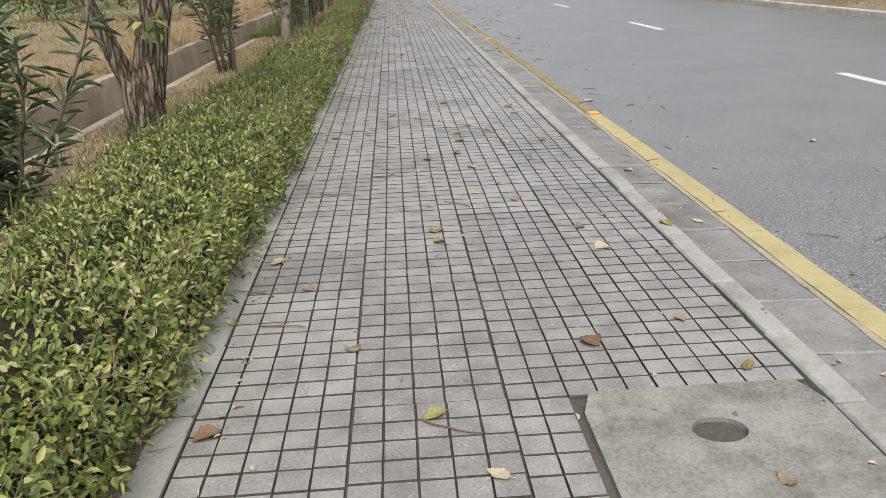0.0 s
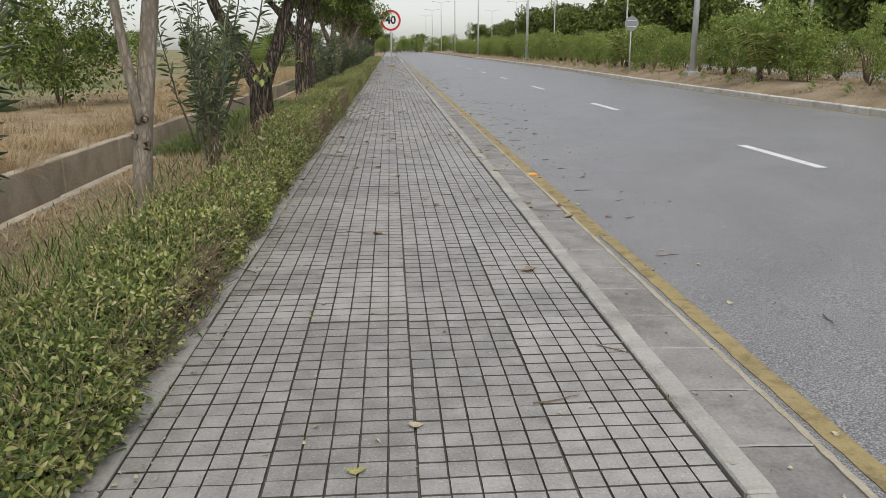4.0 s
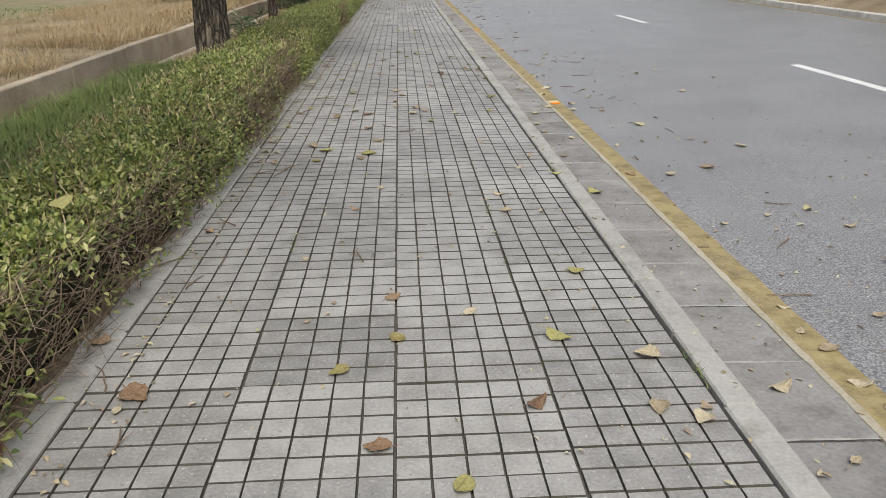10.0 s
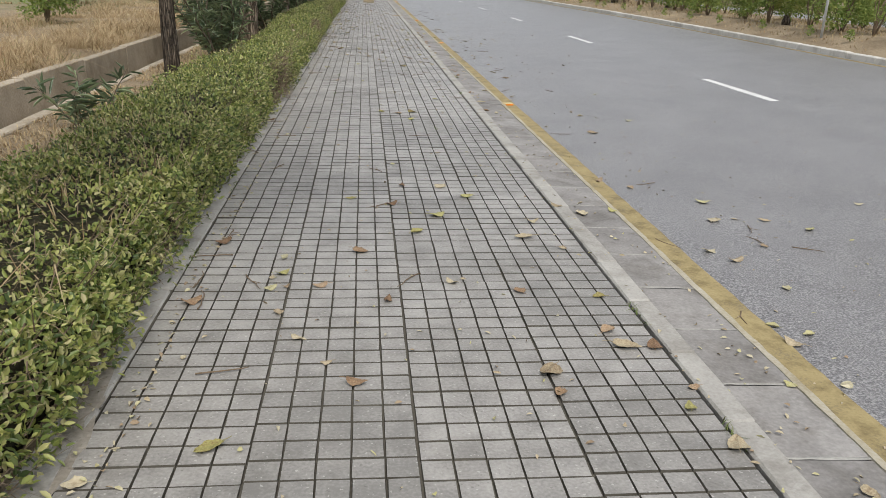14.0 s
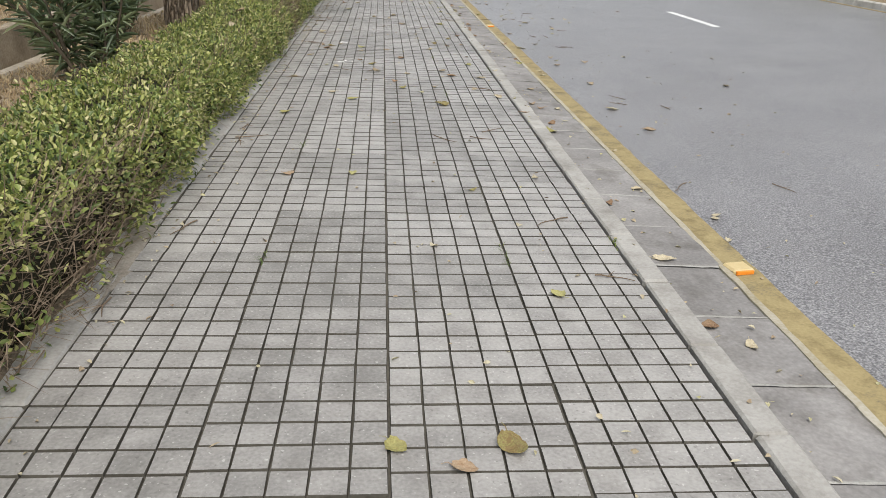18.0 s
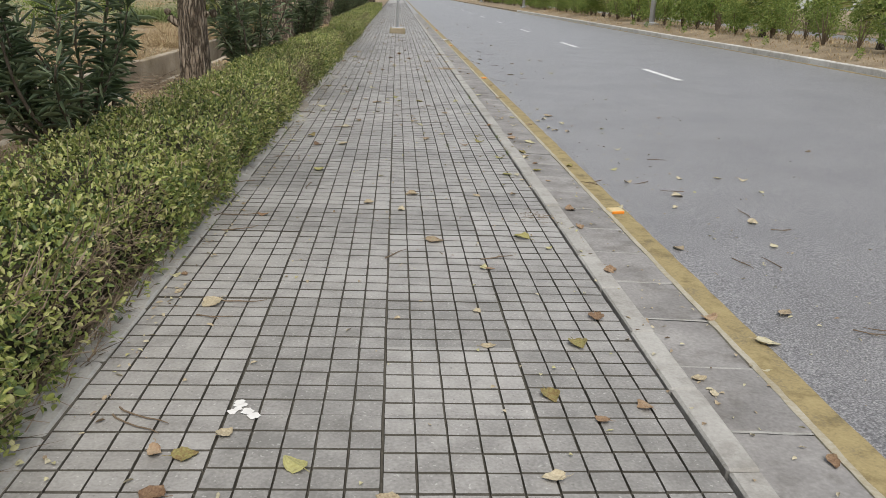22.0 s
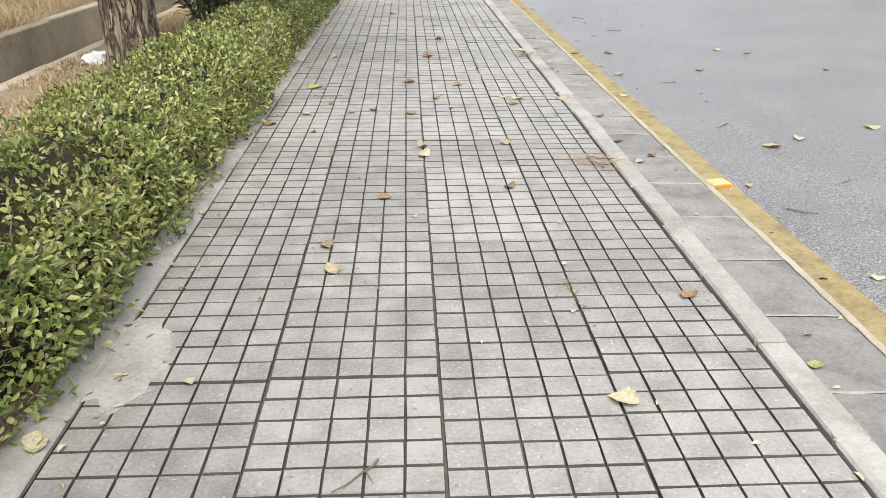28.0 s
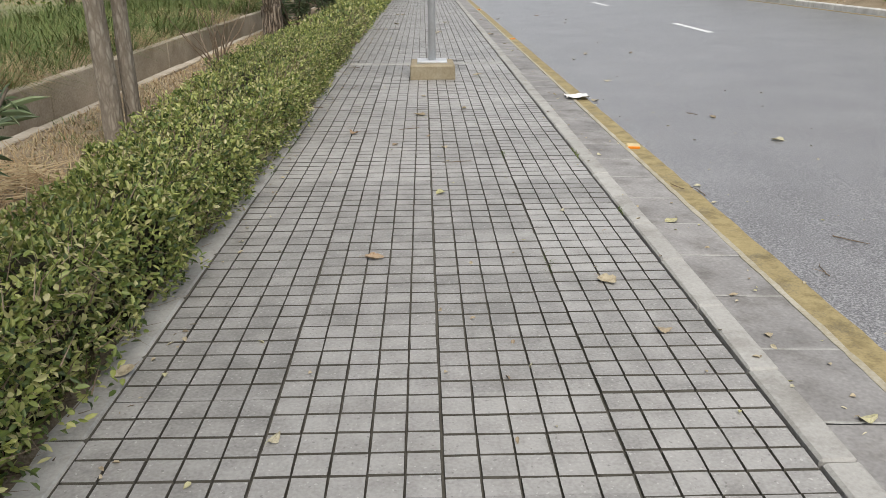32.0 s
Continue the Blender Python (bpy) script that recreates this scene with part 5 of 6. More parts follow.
lay("brown", (1.88, 22.33), (-1.09, 22.34), (1.62, 22.37), (1.25, 22.86), (-0.23, 23.47), (-0.37, 23.81), (-0.26, 24.07), (2.38, 24.27), (0.17, 24.34), (-0.02, 24.67), (-1.09, 24.98))
lay("dark", (-0.37, 24.82))
lay("pale", (2.19, 25.55), (3.08, 25.57), (1.58, 25.69), (1.39, 25.98), (0.99, 26.08), (0.51, 26.57), (0.86, 26.77), (-0.42, 26.88), (1.83, 27.12), (1.71, 27.22), (0.24, 27.45), (1.93, 28.07), (0.71, 28.11), (1.85, 28.24), (0.82, 28.4), (2.67, 28.6), (1.04, 28.73), (2.47, 28.8), (2.13, 28.83), (1.27, 28.94), (0.35, 29.19), (2.23, 29.26), (1.84, 29.68))
lay("green", (1.69, 26.11), (-0.62, 26.14), (0.93, 26.31), (2.98, 26.99), (1.71, 27.03), (0.89, 27.27), (-0.54, 27.58), (0.13, 28.21), (0.27, 28.52), (-0.24, 28.88), (0.49, 28.93), (1.51, 29.05))
lay("brown", (0.37, 25.61), (0.51, 26.42), (0.99, 26.44), (-0.19, 26.52), (0.97, 26.77), (0.83, 26.92), (-0.89, 27.24), (-0.06, 27.25), (0.54, 27.34), (-0.36, 27.42), (-0.18, 27.88), (-0.89, 28.03), (0.01, 28.75), (0.09, 29.21), (1.66, 29.88))
lay("dark", (-0.3, 26.67), (3.3, 27.22), (-0.58, 27.39), (2.01, 27.65))
lay("pale", (2.74, 32.5), (2.29, 32.83), (1.34, 32.91), (2.24, 33.06), (1.28, 33.71), (2.93, 34.47), (0.82, 34.57), (1.47, 34.76))
lay("green", (0.3, 31.75), (0.02, 32.18), (0.33, 32.18), (0.64, 33.1), (0.45, 34.34), (-0.18, 34.6))
lay("brown", (-1.03, 31.61), (2.15, 31.83), (0.19, 32.09), (1.24, 33.06), (1.22, 34.47), (-0.53, 34.58))
lay("dark", (0.2, 33.57), (1.79, 34.35))
lay("pale", (2.02, 36.23), (0.91, 36.72), (-0.42, 36.78), (1.93, 36.94), (0.76, 37.01), (0.42, 37.08), (-0.79, 37.43), (0.86, 37.55), (0.21, 37.68), (1.36, 37.7), (-0.07, 37.81), (0.54, 37.86), (1.04, 37.93), (3.35, 37.98), (-0.45, 37.99), (2.02, 38.08), (1.63, 38.49), (-0.75, 38.6), (0.02, 39.08), (1.91, 39.15), (0.49, 39.18), (2.27, 39.36), (-0.48, 39.41), (1.94, 39.67), (2.83, 39.75), (1.26, 39.9))
lay("green", (-0.7, 36.04), (1.23, 36.09), (0.44, 36.41), (-0.25, 36.53), (0.15, 37.01), (-0.12, 38.16), (0.82, 38.23), (1.49, 39.17), (-0.25, 39.24), (-0.57, 39.29), (0.57, 39.66))
lay("brown", (1.04, 36.18), (1.28, 36.34), (-1.11, 36.67), (1.3, 36.88), (1.25, 37.04), (0.09, 37.3), (0.6, 37.62), (-0.24, 38.36), (0.17, 38.55), (1.64, 38.77), (-0.61, 39.1), (-0.66, 39.3), (1.49, 39.45), (0.71, 39.5), (0.88, 39.59))
lay("dark", (0.3, 36.85), (0.86, 38.75))
lay("pale", (1.25, 40.02), (0.4, 40.05), (0.39, 40.4), (1.71, 40.4), (-0.75, 40.45), (1.95, 40.74), (0.25, 41.4), (1.77, 41.76), (2.39, 41.8), (0.07, 42.02), (-0.14, 42.18), (2.49, 42.33), (0.14, 42.43), (2.21, 43.06), (1.95, 43.51), (2.77, 43.67), (1.96, 43.99))
lay("green", (0.76, 40.08), (0.75, 41.5), (-0.54, 43.1), (0.88, 43.11), (0.9, 43.74), (1.25, 43.82))
lay("brown", (0.9, 40.35), (1.53, 40.65), (-0.95, 40.8), (0.51, 40.95), (1.11, 40.95), (1.23, 41.3), (-0.75, 41.84), (1.24, 42.12), (1.27, 42.58), (1.67, 42.71), (1.27, 43.44), (2.97, 43.6))
lay("dark", (0.87, 41.3), (0.84, 42.49), (2.08, 42.72), (0.98, 42.94))
lay("pale", (-0.43, 44.17), (1.24, 44.42), (0.32, 44.53), (0.48, 44.81), (2.25, 44.92), (-0.47, 45.1), (1.41, 45.17), (0.28, 45.33), (-1.05, 45.36), (0.22, 45.55), (1.96, 45.95), (1.83, 46.03), (-0.17, 46.17), (1.79, 46.18), (-0.66, 46.18), (2.4, 46.18), (0.58, 46.21), (1.38, 46.22), (1.61, 46.41), (-0.82, 46.45), (2.01, 46.53), (1.31, 46.73), (1.46, 46.84), (1.85, 46.85), (-0.2, 46.94), (-0.34, 47.17), (-0.07, 47.24), (0.79, 47.25), (1.75, 47.3))
lay("green", (1.59, 44.11), (0.81, 44.46), (-0.74, 44.53), (1.24, 44.62), (0.82, 44.76), (-0.77, 46.04), (0.07, 47.1), (0.32, 47.14), (0.03, 47.46))
lay("brown", (-0.65, 44.12), (1.29, 44.12), (0.66, 44.27), (1.24, 45.37), (1.01, 45.43), (-0.35, 45.5), (1.26, 45.6), (0.21, 45.9), (-0.44, 46.29), (1.76, 46.71), (1.96, 47.13))
lay("dark", (-0.88, 44.27), (2.21, 44.45), (4.2, 44.9), (0.87, 46.2), (-0.07, 46.92))
lay("pale", (-0.67, 47.61), (-0.3, 48.42), (-0.69, 48.42), (1.25, 48.92), (-1.05, 49.29), (0.51, 49.42), (-0.73, 49.56), (-0.38, 50.31), (1.83, 50.41), (-0.42, 50.54), (2.06, 50.61), (-0, 51.77), (-0.01, 51.95), (1.27, 51.97))
lay("green", (-0.58, 48.03), (-0.91, 48.42), (1.24, 49.75))
lay("brown", (-0.61, 47.84), (-0.97, 48.28), (0.4, 48.32), (1.52, 48.71), (0.9, 50.04), (1.61, 50.43), (-0.2, 51.09), (0.41, 51.22))
lay("dark", (0.25, 48.03), (-0.06, 50.85), (1.76, 51.56))
lay("pale", (0.48, 52), (2.19, 52.27), (2.43, 52.41), (3.03, 52.62), (-0.75, 52.71), (1, 53.09), (0.69, 53.11), (0.59, 53.14), (0.9, 54.09), (1.8, 54.57), (2.56, 54.65), (-0.74, 54.81), (1.73, 54.98), (0.98, 55.08), (3.32, 55.45), (1.95, 55.64), (3.08, 55.66), (1.41, 55.67), (-0.12, 55.76), (1.79, 56.42), (1.36, 56.59), (-1.03, 56.77), (0.82, 57.01), (0.72, 57.48))
lay("green", (0.11, 53.14), (-0.79, 53.53), (-0.18, 54.6), (1.24, 54.8), (0.1, 55.04), (-0.52, 55.11), (1.24, 55.89))
lay("brown", (1.38, 52.09), (-0.66, 52.27), (1.24, 52.39), (-0.95, 52.47), (-0.07, 52.72), (-0.47, 52.75), (-0.32, 52.82), (0.64, 52.94), (-0.62, 53.01), (1.28, 53.05), (0.29, 53.57), (1.55, 53.6), (-0.07, 53.7), (1.64, 53.76), (-0.79, 54.95), (1.62, 55.67), (0.23, 55.77), (-0.27, 57.79))
lay("dark", (0.32, 52.22), (1, 53.31), (0.57, 54.32), (0.97, 54.89), (-0.47, 56.37), (1.29, 57.19), (1.3, 57.58))
lay("red", (0.09, 54.79))
lay("pale", (1.34, 58.61), (-1.03, 60.08))
lay("brown", (-0.59, 60.51), (2.78, 60.58))
lay("dark", (0.05, 58.83), (0.1, 59.98), (-0.25, 60.09), (-0.04, 62.22))


def amount(y):
    return 0.35 + 0.9 * math.exp(-((y - 24) / 7.5) ** 2) + 0.55 * math.exp(-((y - 42) / 6) ** 2) + 0.3 * math.exp(-((y - 4) / 3) ** 2)


made = 0
while made < 26:
    y, u = random.uniform(61, 76), random.random()
    if random.random() * 1.3 > amount(y):
        continue
    if u < 0.42:
        x = random.uniform(-1.05, 1.0)
    elif u < 0.68:
        x = random.choice((random.uniform(1.13, 1.5), random.uniform(1.55, 1.8)))
    else:
        x = 1.75 + abs(random.gauss(0, 0.9))
    drop(x, y, random.uniform(0.6, 1.15))
    made += 1

# small dry fragments, too many to count
frag_x, frag_y = [], []
while len(frag_x) < 5200:
    y = random.uniform(1, 72)
    x = random.choice((-0.98 - abs(random.gauss(0, 0.06)) + 0.1, random.uniform(-1, 1), 1.02 + random.uniform(-0.02, 0.5), 1.6 + abs(random.gauss(0, 1.2))))
    if random.random() * 1.3 < amount(y):
        frag_x.append(x)
        frag_y.append(y)
n = len(frag_x)
fb = np.array([(x, y, top_of(x) + 0.003) for x, y in zip(frag_x, frag_y)])
fa = np.random.normal(0, 1, (n, 3)) * np.array([[1, 1, 0.12]])
fn = np.random.normal(0, 0.35, (n, 3)) + np.array([[0, 0, 1.0]])
litter = leaves("leaf_litter", fb, fa, fn, np.random.uniform(0.008, 0.034, n), np.random.uniform(0.005, 0.018, n), M["fallen_many"], None, 0.3)
tagged(litter, "small brown leaf fragments on paving and road", "litter", kind="stuff")


# the many more leaves blown over road and gutter, joined
heap = bmesh.new()
random.seed(66)
made = 0
while made < 230:
    y, u = random.uniform(3, 80), random.random()
    if random.random() * 1.3 > amount(y):
        continue
    x = random.uniform(-1.0, 1.0) if u < 0.30 else ((1.13 + abs(random.gauss(0, 0.05)) if u < 0.45 else random.uniform(1.13, 1.8)) if u < 0.60 else (1.7 + abs(random.gauss(0, 1.3)) if u < 0.9 else random.uniform(-1.12, -0.9)))
    tmp = leaf_meshes[random.randrange(14)].copy()
    tmp.transform(pose(x, y, top_of(x), random.uniform(-8, 8), random.uniform(-8, 8), random.uniform(0, 360)) @ Matrix.Scale(random.uniform(0.3, 0.6), 4))
    heap.from_mesh(tmp)
    bpy.data.meshes.remove(tmp)
    made += 1
for x, y, size in blown_at:
    tmp = leaf_meshes[random.randrange(14)].copy()
    tmp.transform(pose(x, y, top_of(x), random.uniform(-8, 8), random.uniform(-8, 8), random.uniform(0, 360)) @ Matrix.Scale(size, 4))
    heap.from_mesh(tmp)
    bpy.data.meshes.remove(tmp)
blown = part("blown_leaves", heap, M["fallen_many"])
tagged(blown, "many dry leaves blown along gutter and road", "leaf litter", kind="stuff")


# ---- fallen twigs ----
def twig_mesh(seed):
    rnd = random.Random(seed)
    bm = bmesh.new()
    p, d = Vector((0, 0, 0.004)), Vector((1, 0, 0))
    pts = [p.copy()]
    for k in range(5):
        d = (d + Vector((0, rnd.gauss(0, 0.22), 0))).normalized()
        p = p + d * rnd.uniform(0.025, 0.05)
        pts.append(p.copy())
    tube(bm, pts, [0.0035, 0.0032, 0.003, 0.0026, 0.0022, 0.0015], 6, 0.1)
    if rnd.random() < 0.6:
        tube(bm, [pts[2], pts[2] + Vector((0.04, rnd.choice((-0.04, 0.04)), 0.004))], [0.0022, 0.001], 5)
    me = bpy.data.meshes.new("fallen_twig")
    bm.to_mesh(me)
    bm.free()
    me.materials.append(M["twig"])
    return me


twig_meshes = [twig_mesh(80 + k) for k in range(7)]
spots = [(-0.19, 11.01), (0.94, 51.5), (0.9, 51.7)]
while len(spots) < 190:
    y = random.uniform(2, 66)
    if random.random() < amount(y):
        spots.append((random.choice((random.uniform(-1.0, 0.95), random.uniform(-1.0, -0.7), random.uniform(1.6, 2.6))), y))
for x, y in spots:
    ob = new("fallen_twig", twig_meshes[random.randrange(7)])
    ob.matrix_world = pose(x, y, top_of(x) - 0.001, 0, 0, random.uniform(0, 360))
    tagged(ob, "thin brown twig lying on the ground", "twig", "fallen twigs")

# ---- litter and stains ----
paper = thing("paper_scrap", "crumpled white paper scrap in the gutter", "litter", at=(1.58, 62.77, -0.12))
bm = bmesh.new()
bmesh.ops.create_grid(bm, x_segments=6, y_segments=6, size=0.12)
for v in bm.verts:
    v.co.z = 0.02 + random.uniform(-0.012, 0.02)
part("sheet", bm, M["paper"], paper)
for x, y, n in ((-0.39, 38.24, 7), (-0.44, 39.59, 6)):
    for k in range(n):
        bm = bmesh.new()
        bmesh.ops.create_circle(bm, cap_ends=True, segments=18, radius=random.uniform(0.012, 0.022))
        for v in bm.verts:
            a = math.atan2(v.co.y, v.co.x)
            v.co *= 1 + 0.4 * noise.noise((math.cos(a) * 2 + k, math.sin(a) * 2, y))
        sp = part("dropping_stain", bm, M["paper"])
        sp.matrix_world = pose(x + random.uniform(-0.08, 0.08), y + random.uniform(-0.08, 0.08), 0.0035 + 0.0007 * k, 0, 0, random.uniform(0, 360))
        tagged(sp, "white splash stain dried on a footpath tile", "stain", "white stains")
# smeared cement and spilt soil on the paving
def smear(name, x, y, half_x, half_y, high, seed, mat, label, category):
    """A thin uneven patch that tapers to nothing at its ragged edge."""
    bm = bmesh.new()
    rings, last = 7, None
    centre = bm.verts.new((0, 0, high))
    for r in range(1, rings + 1):
        row = []
        for k in range(40):
            a = 2 * math.pi * k / 40
            w = 1 + 0.45 * noise.noise((math.cos(a) * 1.6, math.sin(a) * 1.6, seed)) + 0.25 * noise.noise((math.cos(a) * 5, math.sin(a) * 5, seed + 3))
            row.append(bm.verts.new((math.cos(a) * half_x * w * r / rings, math.sin(a) * half_y * w * r / rings, high * (1 - 1.1 * (r / rings) ** 3) + random.uniform(-0.0006, 0.0006))))
        for k in range(40):
            j = (k + 1) % 40
            if last:
                bm.faces.new((last[k], row[k], row[j], last[j]))
            else:
                bm.faces.new((centre, row[k], row[j]))
        last = row
    ob = part(name, bm, mat, smooth=True)
    ob.matrix_world = pose(x, y, 0.0, 0, 0, 4)
    return tagged(ob, label, category, "patches on the footpath")


smear("mortar_smear", -0.93, 49.68, 0.11, 0.24, 0.003, 5, M["cement"], "rough pale cement smeared over tiles by the hedge", "cement patch")
smear("mortar_smear", -0.97, 45.6, 0.09, 0.34, 0.003, 8, M["cement"], "rough pale cement smeared over tiles by the hedge", "cement patch")
SPOTS = ((0.5, 53.95, 0.05, 0.10), (0.24, 64.35, 0.09, 0.3))
SPILLS = ((-1.05, 26.3, 0.06, 0.5), (-1.06, 14.1, 0.07, 0.6), (-1.05, 33.5, 0.06, 0.5), (-1.06, 46.5, 0.07, 0.5))
BAND = 64.73
for k, (x, y, a, b) in enumerate(SPOTS):
    smear("mortar_smear", x, y, a, b, 0.002, 20 + k, M["cement"], "small pale cement spill filling the tile grooves", "cement patch")
for k, (x, y, a, b) in enumerate(SPILLS):
    smear("soil_spill", x, y, a, b, 0.0045, 40 + k, M["dust"], "brown soil washed onto the edge of the footpath", "soil")
part_band = part("cement_band", box(bmesh.new(), -0.99, 0.99, BAND, BAND + 0.16, -0.011, 0.003, 0.002), M["cement"])
tagged(part_band, "smooth cement band across the footpath by the sign", "cement band", kind="structure")

for x, y, n, w, mat, label in ((0.99, 54.83, 120, 0.04, "twig", "dark clump of dead twigs by the kerb"), (0.93, 51.6, 150, 0.075, "straw", "small heap of dry reddish stalks by the kerb"), (0.9, 41.9, 60, 0.05, "twig", "few dead stalks lying by the kerb")):
    clump = thing("stalk_clump", label, "litter", at=(x, y, 0.004))
    random.seed(int(10 * y))
    cv, cf = [], []
    for k in range(n):
        p = Vector((random.gauss(0, w * 1.2), random.gauss(0, w), 0.004 + 0.02 * random.random()))
        d = Vector((random.gauss(0, 1), random.gauss(0, 0.8), random.gauss(0, 0.15))).normalized() * random.uniform(0.02, 0.06) * (w / 0.04)
        sd = d.cross(Vector((0, 0, 1))).normalized() * 0.0012
        up = Vector((0, 0, 0.002))
        o = len(cv)
        cv += [tuple(p + sd), tuple(p - sd), tuple(p + up), tuple(p + d)]
        cf += [(o, o + 1, o + 3), (o + 1, o + 2, o + 3), (o + 2, o, o + 3)]
    tagged(raw("stalks", cv, cf, M[mat], clump), kind="stuff")

# leaves caught on top of the hedge
random.seed(71)
for x, y, look_of in ((-1.35, 38.88, "pale"), (-1.3, 37.5, "pale"), (-1.42, 38.6, "brown"), (-1.54, 39.69, "pale"), (-1.25, 46.83, "green"), (-1.4, 43.69, "brown"), (-1.22, 44.5, "pale"), (-1.45, 15.6, "brown"), (-1.5, 26.4, "pale"), (-1.35, 55.4, "pale"), (-1.6, 50.1, "green"), (-1.3, 20.2, "green")):
    near, far, top = hedge_shape(y)
    ob = new("fallen_leaf", leaf_looks[look_of][random.randrange(14)])
    ob.matrix_world = pose(x, y, top + 0.01, random.uniform(-25, 25), random.uniform(-25, 25), random.uniform(0, 360)) @ Matrix.Scale(random.uniform(0.7, 1.0), 4)
    tagged(ob, "large pale leaf caught on top of the hedge", "leaf", "fallen leaves")

# brush piles, a plastic bag
BRUSH = ((-2.92, 47.65, 0.42), (-2.45, 59.0, 0.35))
BAG = (-2.86, 54.85, -0.06)
for x, y, w in BRUSH:
    pile = thing("brush_pile", "heap of dry cut twigs and straw", "brush pile", at=(x, y, -0.06))
    random.seed(int(y))
    pv, pf = [], []
    for k in range(420):
        p = Vector((random.gauss(0, w), random.gauss(0, w * 0.7), 0))
        p.z = 0.02 + max(0, 0.22 - 0.25 * (p.x ** 2 + p.y ** 2) / w ** 2) * random.random()
        d = Vector((random.gauss(0, 1), random.gauss(0, 1), random.gauss(0, 0.18))).normalized() * random.uniform(0.12, 0.4)
        sd = d.cross(Vector((0, 0, 1))).normalized() * 0.004
        o = len(pv)
        up = Vector((0, 0, 0.006))
        pv += [tuple(p + sd), tuple(p - sd), tuple(p + up), tuple(p + d + sd * 0.4), tuple(p + d - sd * 0.4), tuple(p + d + up * 0.5)]
        pf += [(o, o + 3, o + 4, o + 1), (o + 1, o + 4, o + 5, o + 2), (o + 2, o + 5, o + 3, o)]
    tagged(raw("brushwood", pv, pf, M["straw" if y > 55 else "twig"], pile), kind="stuff")
bag = thing("plastic_bag", "crumpled white plastic bag on the dry soil", "litter", at=BAG)
bm = bmesh.new()
bmesh.ops.create_icosphere(bm, subdivisions=3, radius=0.13)
for v in bm.verts:
    v.co *= 1 + 0.45 * noise.noise(v.co * 14)
    v.co.z = max(v.co.z * 0.55, -0.05) + 0.05
part("bag_film", bm, M["paper"], bag)


# ---- paving pieces: tiles, kerb stones, gutter slabs ----
def tile_data(name, mat, seed, columns=5):
    """A half-metre tile: 25 raised squares, with dirt on the flanks of the grooves."""
    rnd = random.Random(seed)
    v, f, dirty = [], [], []

    def block(x0, x1, y0, y1, z0, z1, inset):
        o = len(v)
        v.extend([(x0, y0, z0), (x1, y0, z0), (x1, y1, z0), (x0, y1, z0)])
        v.extend([(x + sx * (inset + rnd.uniform(-0.0008, 0.0014)), y + sy * (inset + rnd.uniform(-0.0008, 0.0014)), z1) for x, y, sx, sy in ((x0, y0, 1, 1), (x1, y0, -1, 1), (x1, y1, -1, -1), (x0, y1, 1, -1))])
        f.extend([(o + 4, o + 5, o + 6, o + 7), (o, o + 1, o + 5, o + 4), (o + 1, o + 2, o + 6, o + 5), (o + 2, o + 3, o + 7, o + 6), (o + 3, o, o + 4, o + 7)])
        dirty.extend([0, 1, 1, 1, 1])

    c, g = 0.1, 0.0021
    for i in range(columns):
        for j in range(5):
            x, y = -0.25 + i * c, -0.25 + j * c
            e = [g + rnd.uniform(-0.0006, 0.0008) for q in range(4)]
            e[0] += 0.0014 if i == 0 else 0
            e[1] += 0.0014 if i == 4 else 0
            e[2] += 0.0012
            e[3] += 0.0012
            block(x + e[0], x + c - e[1], y + e[2], y + c - e[3], -0.011, rnd.uniform(-0.0008, 0.0008), 0.0014)
    me = bpy.data.meshes.new(name)
    me.from_pydata(v, [], f)
    me.materials.append(mat)
    me.materials.append(M["groove"])
    me.polygons.foreach_set("material_index", dirty)
    return me


tile_meshes = [tile_data("tile", M["tile"], s) for s in range(4)]
half_tile = tile_data("tile", M["tile"], 9, 2)
joined = bmesh.new()
count = 0
rows = [(2.868 + 0.50207 * k, 0.50207) for k in range(-10, 252)]
for k, (near, deep) in enumerate(rows):
    y = near + deep / 2
    for col in range(4):
        x = -0.75 + 0.5 * col
        cut = col >= 2 and 1.38 < y < 2.38
        if cut and col == 3:
            continue
        shift = (0.0, 0.012, -0.008, 0.004)[col] + random.uniform(-0.003, 0.003)
        m = pose(x + random.uniform(-0.001, 0.001), y + shift, random.uniform(-0.0015, 0.0015), random.uniform(-0.25, 0.25), random.uniform(-0.25, 0.25), random.uniform(-0.15, 0.15)) @ Matrix.Diagonal((1, deep / 0.5, 1, 1))
        if 1.0 < y < 38.6:
            ob = new("tile", half_tile if cut else tile_meshes[(k * 3 + col) % 4])
            ob.matrix_world = m
            ob.parent = pavement
            count += 1
        else:
            tmp = tile_meshes[(k * 3 + col) % 4].copy()
            tmp.transform(m)
            joined.from_mesh(tmp)
            bpy.data.meshes.remove(tmp)
field = part("tile_field", joined, M["tile_joined"], pavement)
field.data.materials.append(M["groove"])
tagged(field, kind="stuff")


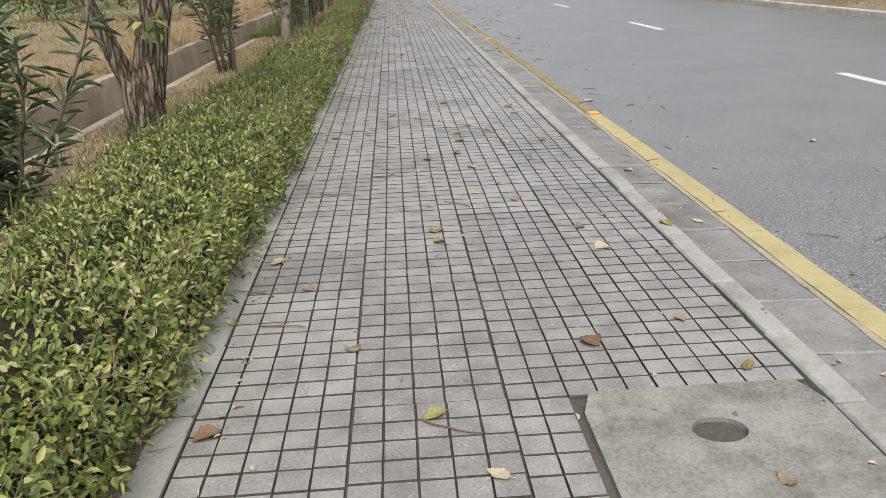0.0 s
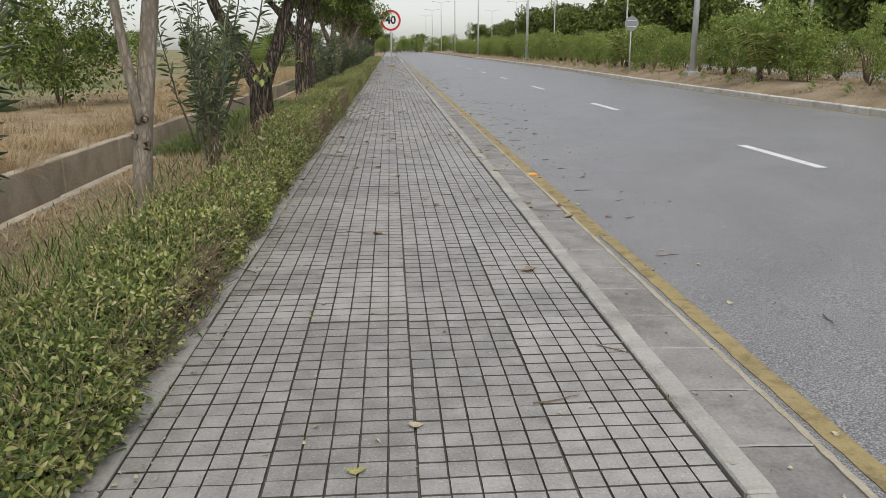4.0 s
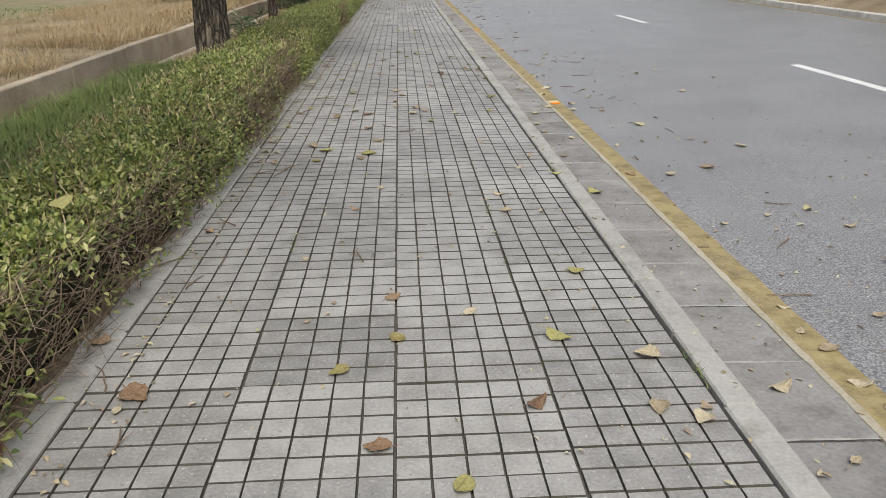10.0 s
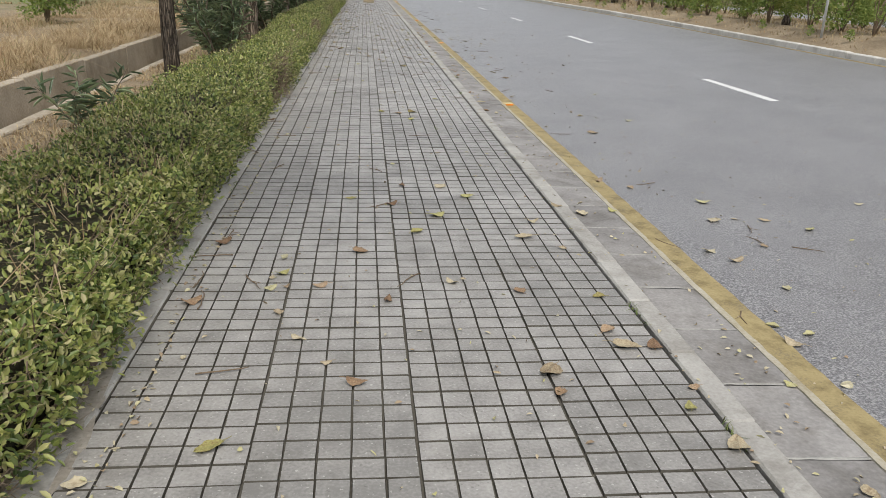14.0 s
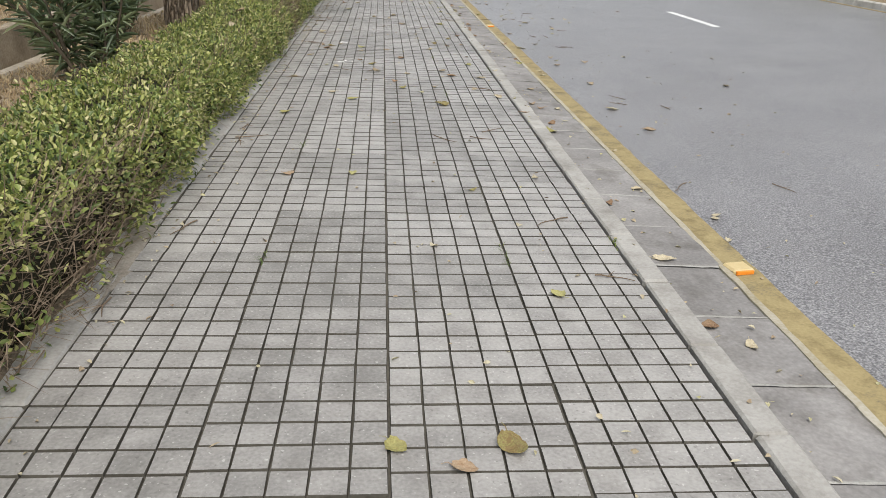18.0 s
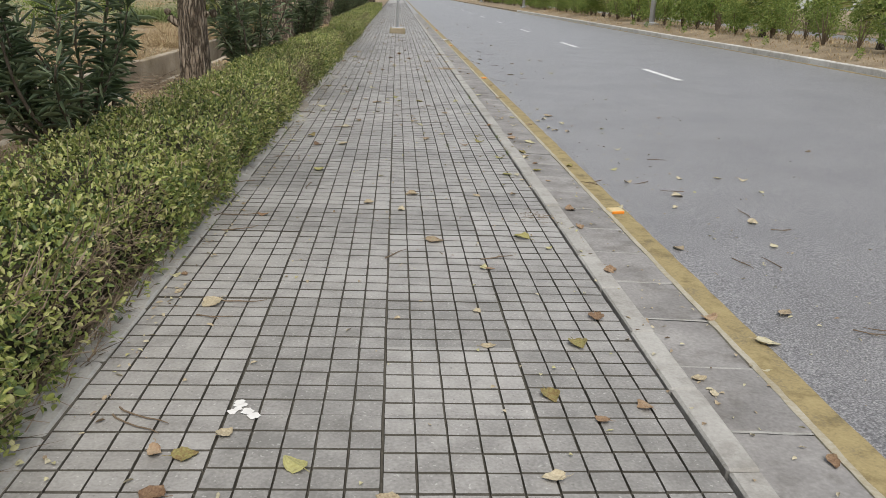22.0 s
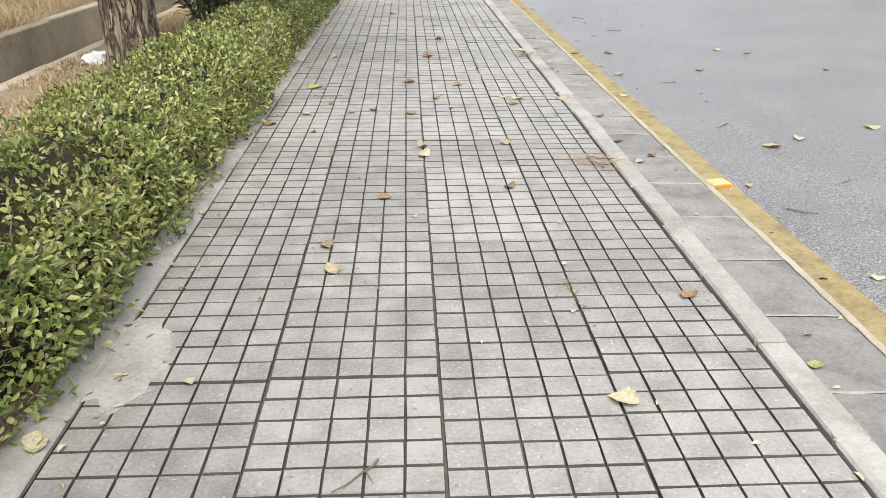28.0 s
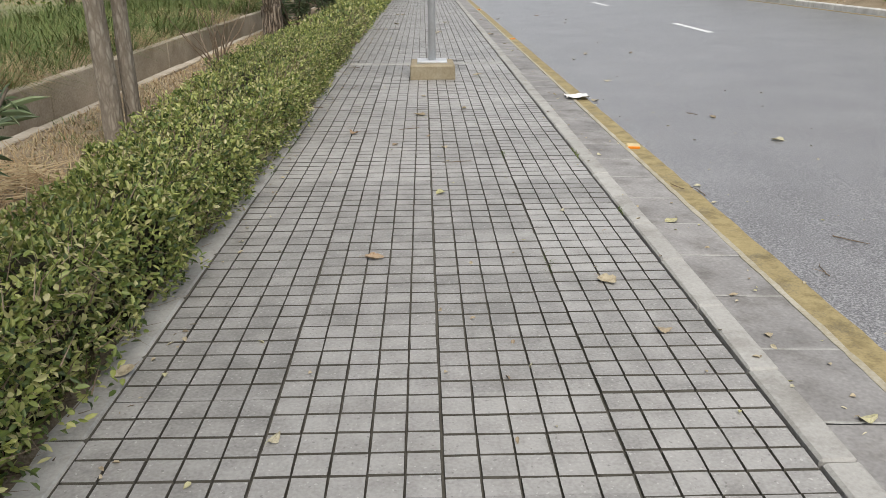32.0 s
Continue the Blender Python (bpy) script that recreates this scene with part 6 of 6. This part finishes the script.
def stones(parent, name, mat, x0, x1, z0, z1, length, start, n, gap, bevel, variants=3, stray=0.003, tilt=0.0, climb=False):
    shapes = []
    for s in range(variants):
        bm = box(bmesh.new(), 0, x1 - x0, gap / 2, length - gap / 2, z0, z1, bevel, 0.002)
        if tilt:
            for v in bm.verts:
                v.co.z -= tilt * v.co.x
        me = bpy.data.meshes.new(name)
        bm.to_mesh(me)
        bm.free()
        me.materials.append(mat)
        shapes.append(me)
    for k in range(n):
        ob = new(name, shapes[k % variants])
        ob.matrix_world = pose(x0 + random.uniform(-stray, stray), start + length * k, random.uniform(-stray, stray) + (rise(start + length * k) if climb else 0.0), 0, random.uniform(-0.4, 0.4), random.uniform(-0.3, 0.3))
        ob.parent = parent


stones(kerb_bed, "kerb_stone", M["kerb"], 1.014, 1.117, -0.3, 0.006, 0.5, -2.28, 190, 0.006, 0.008)
stones(gut_bed, "gutter_slab", M["gutter"], 1.117, 1.532, -0.3, -0.112, 0.4985, -2.24, 190, 0.010, 0.006, tilt=0.03)
stones(edge_bed, "edging_stone", M["kerb"], -1.150, -1.008, -0.3, 0.002, 0.5, -2.1, 190, 0.007, 0.01)
stones(mkerb, "median_kerb_stone", M["pale_kerb"], 9.87, 10.03, -0.3, 0.075, 1.0, -6, 110, 0.012, 0.02, climb=True)

# mortar squeezed up along the joints of the gutter
mv, mf = [], []
for k in range(170):
    y = -2.24 + 0.4985 * k
    o = len(mv)
    for q in range(10):
        x = 1.122 + 0.045 * q
        wide = 0.6 + 0.9 * max(0.0, noise.noise((x * 4, y * 3, 1)) + 0.35)
        a, b = y - random.uniform(0.004, 0.011) * wide, y + random.uniform(0.004, 0.011) * wide
        z = -0.1125 - 0.03 * (x - 1.117)
        mv += [(x, a, z), (x, y, z + random.uniform(0.002, 0.0045)), (x, b, z)]
    for q in range(9):
        r = o + 3 * q
        mf += [(r, r + 1, r + 4, r + 3), (r + 1, r + 2, r + 5, r + 4)]
tagged(raw("joint_mortar", mv, mf, M["mortar"], gut_bed), kind="stuff")

# dirt gathered along the foot of the kerb and along the hedge edging
for name, x0, side, z0, wide, label in (("gutter_dirt", 1.1165, 1, -0.1115, 0.05, "brown dirt gathered along the foot of the kerb"), ("edge_dirt", -1.153, 1, 0.0025, 0.045, "leafy brown dirt lying along the footpath edge")):
    dv, df = [], []
    for k in range(900):
        y = 0.5 + 0.08 * k
        w = wide * max(0.0, 0.6 + 1.3 * noise.noise((y * 0.55, x0, 2)) + 0.8 * noise.noise((y * 3.1, x0, 7)))
        dv += [(x0, y, z0 + 0.008), (x0 + side * w * 0.5, y, z0 + 0.004), (x0 + side * (w + 0.004), y, z0 - 0.0035)]
    for k in range(899):
        r = 3 * k
        df += [(r, r + 1, r + 4, r + 3), (r + 1, r + 2, r + 5, r + 4)]
    tagged(raw(name, dv, df, M["mould"]), label, "dirt", kind="stuff")
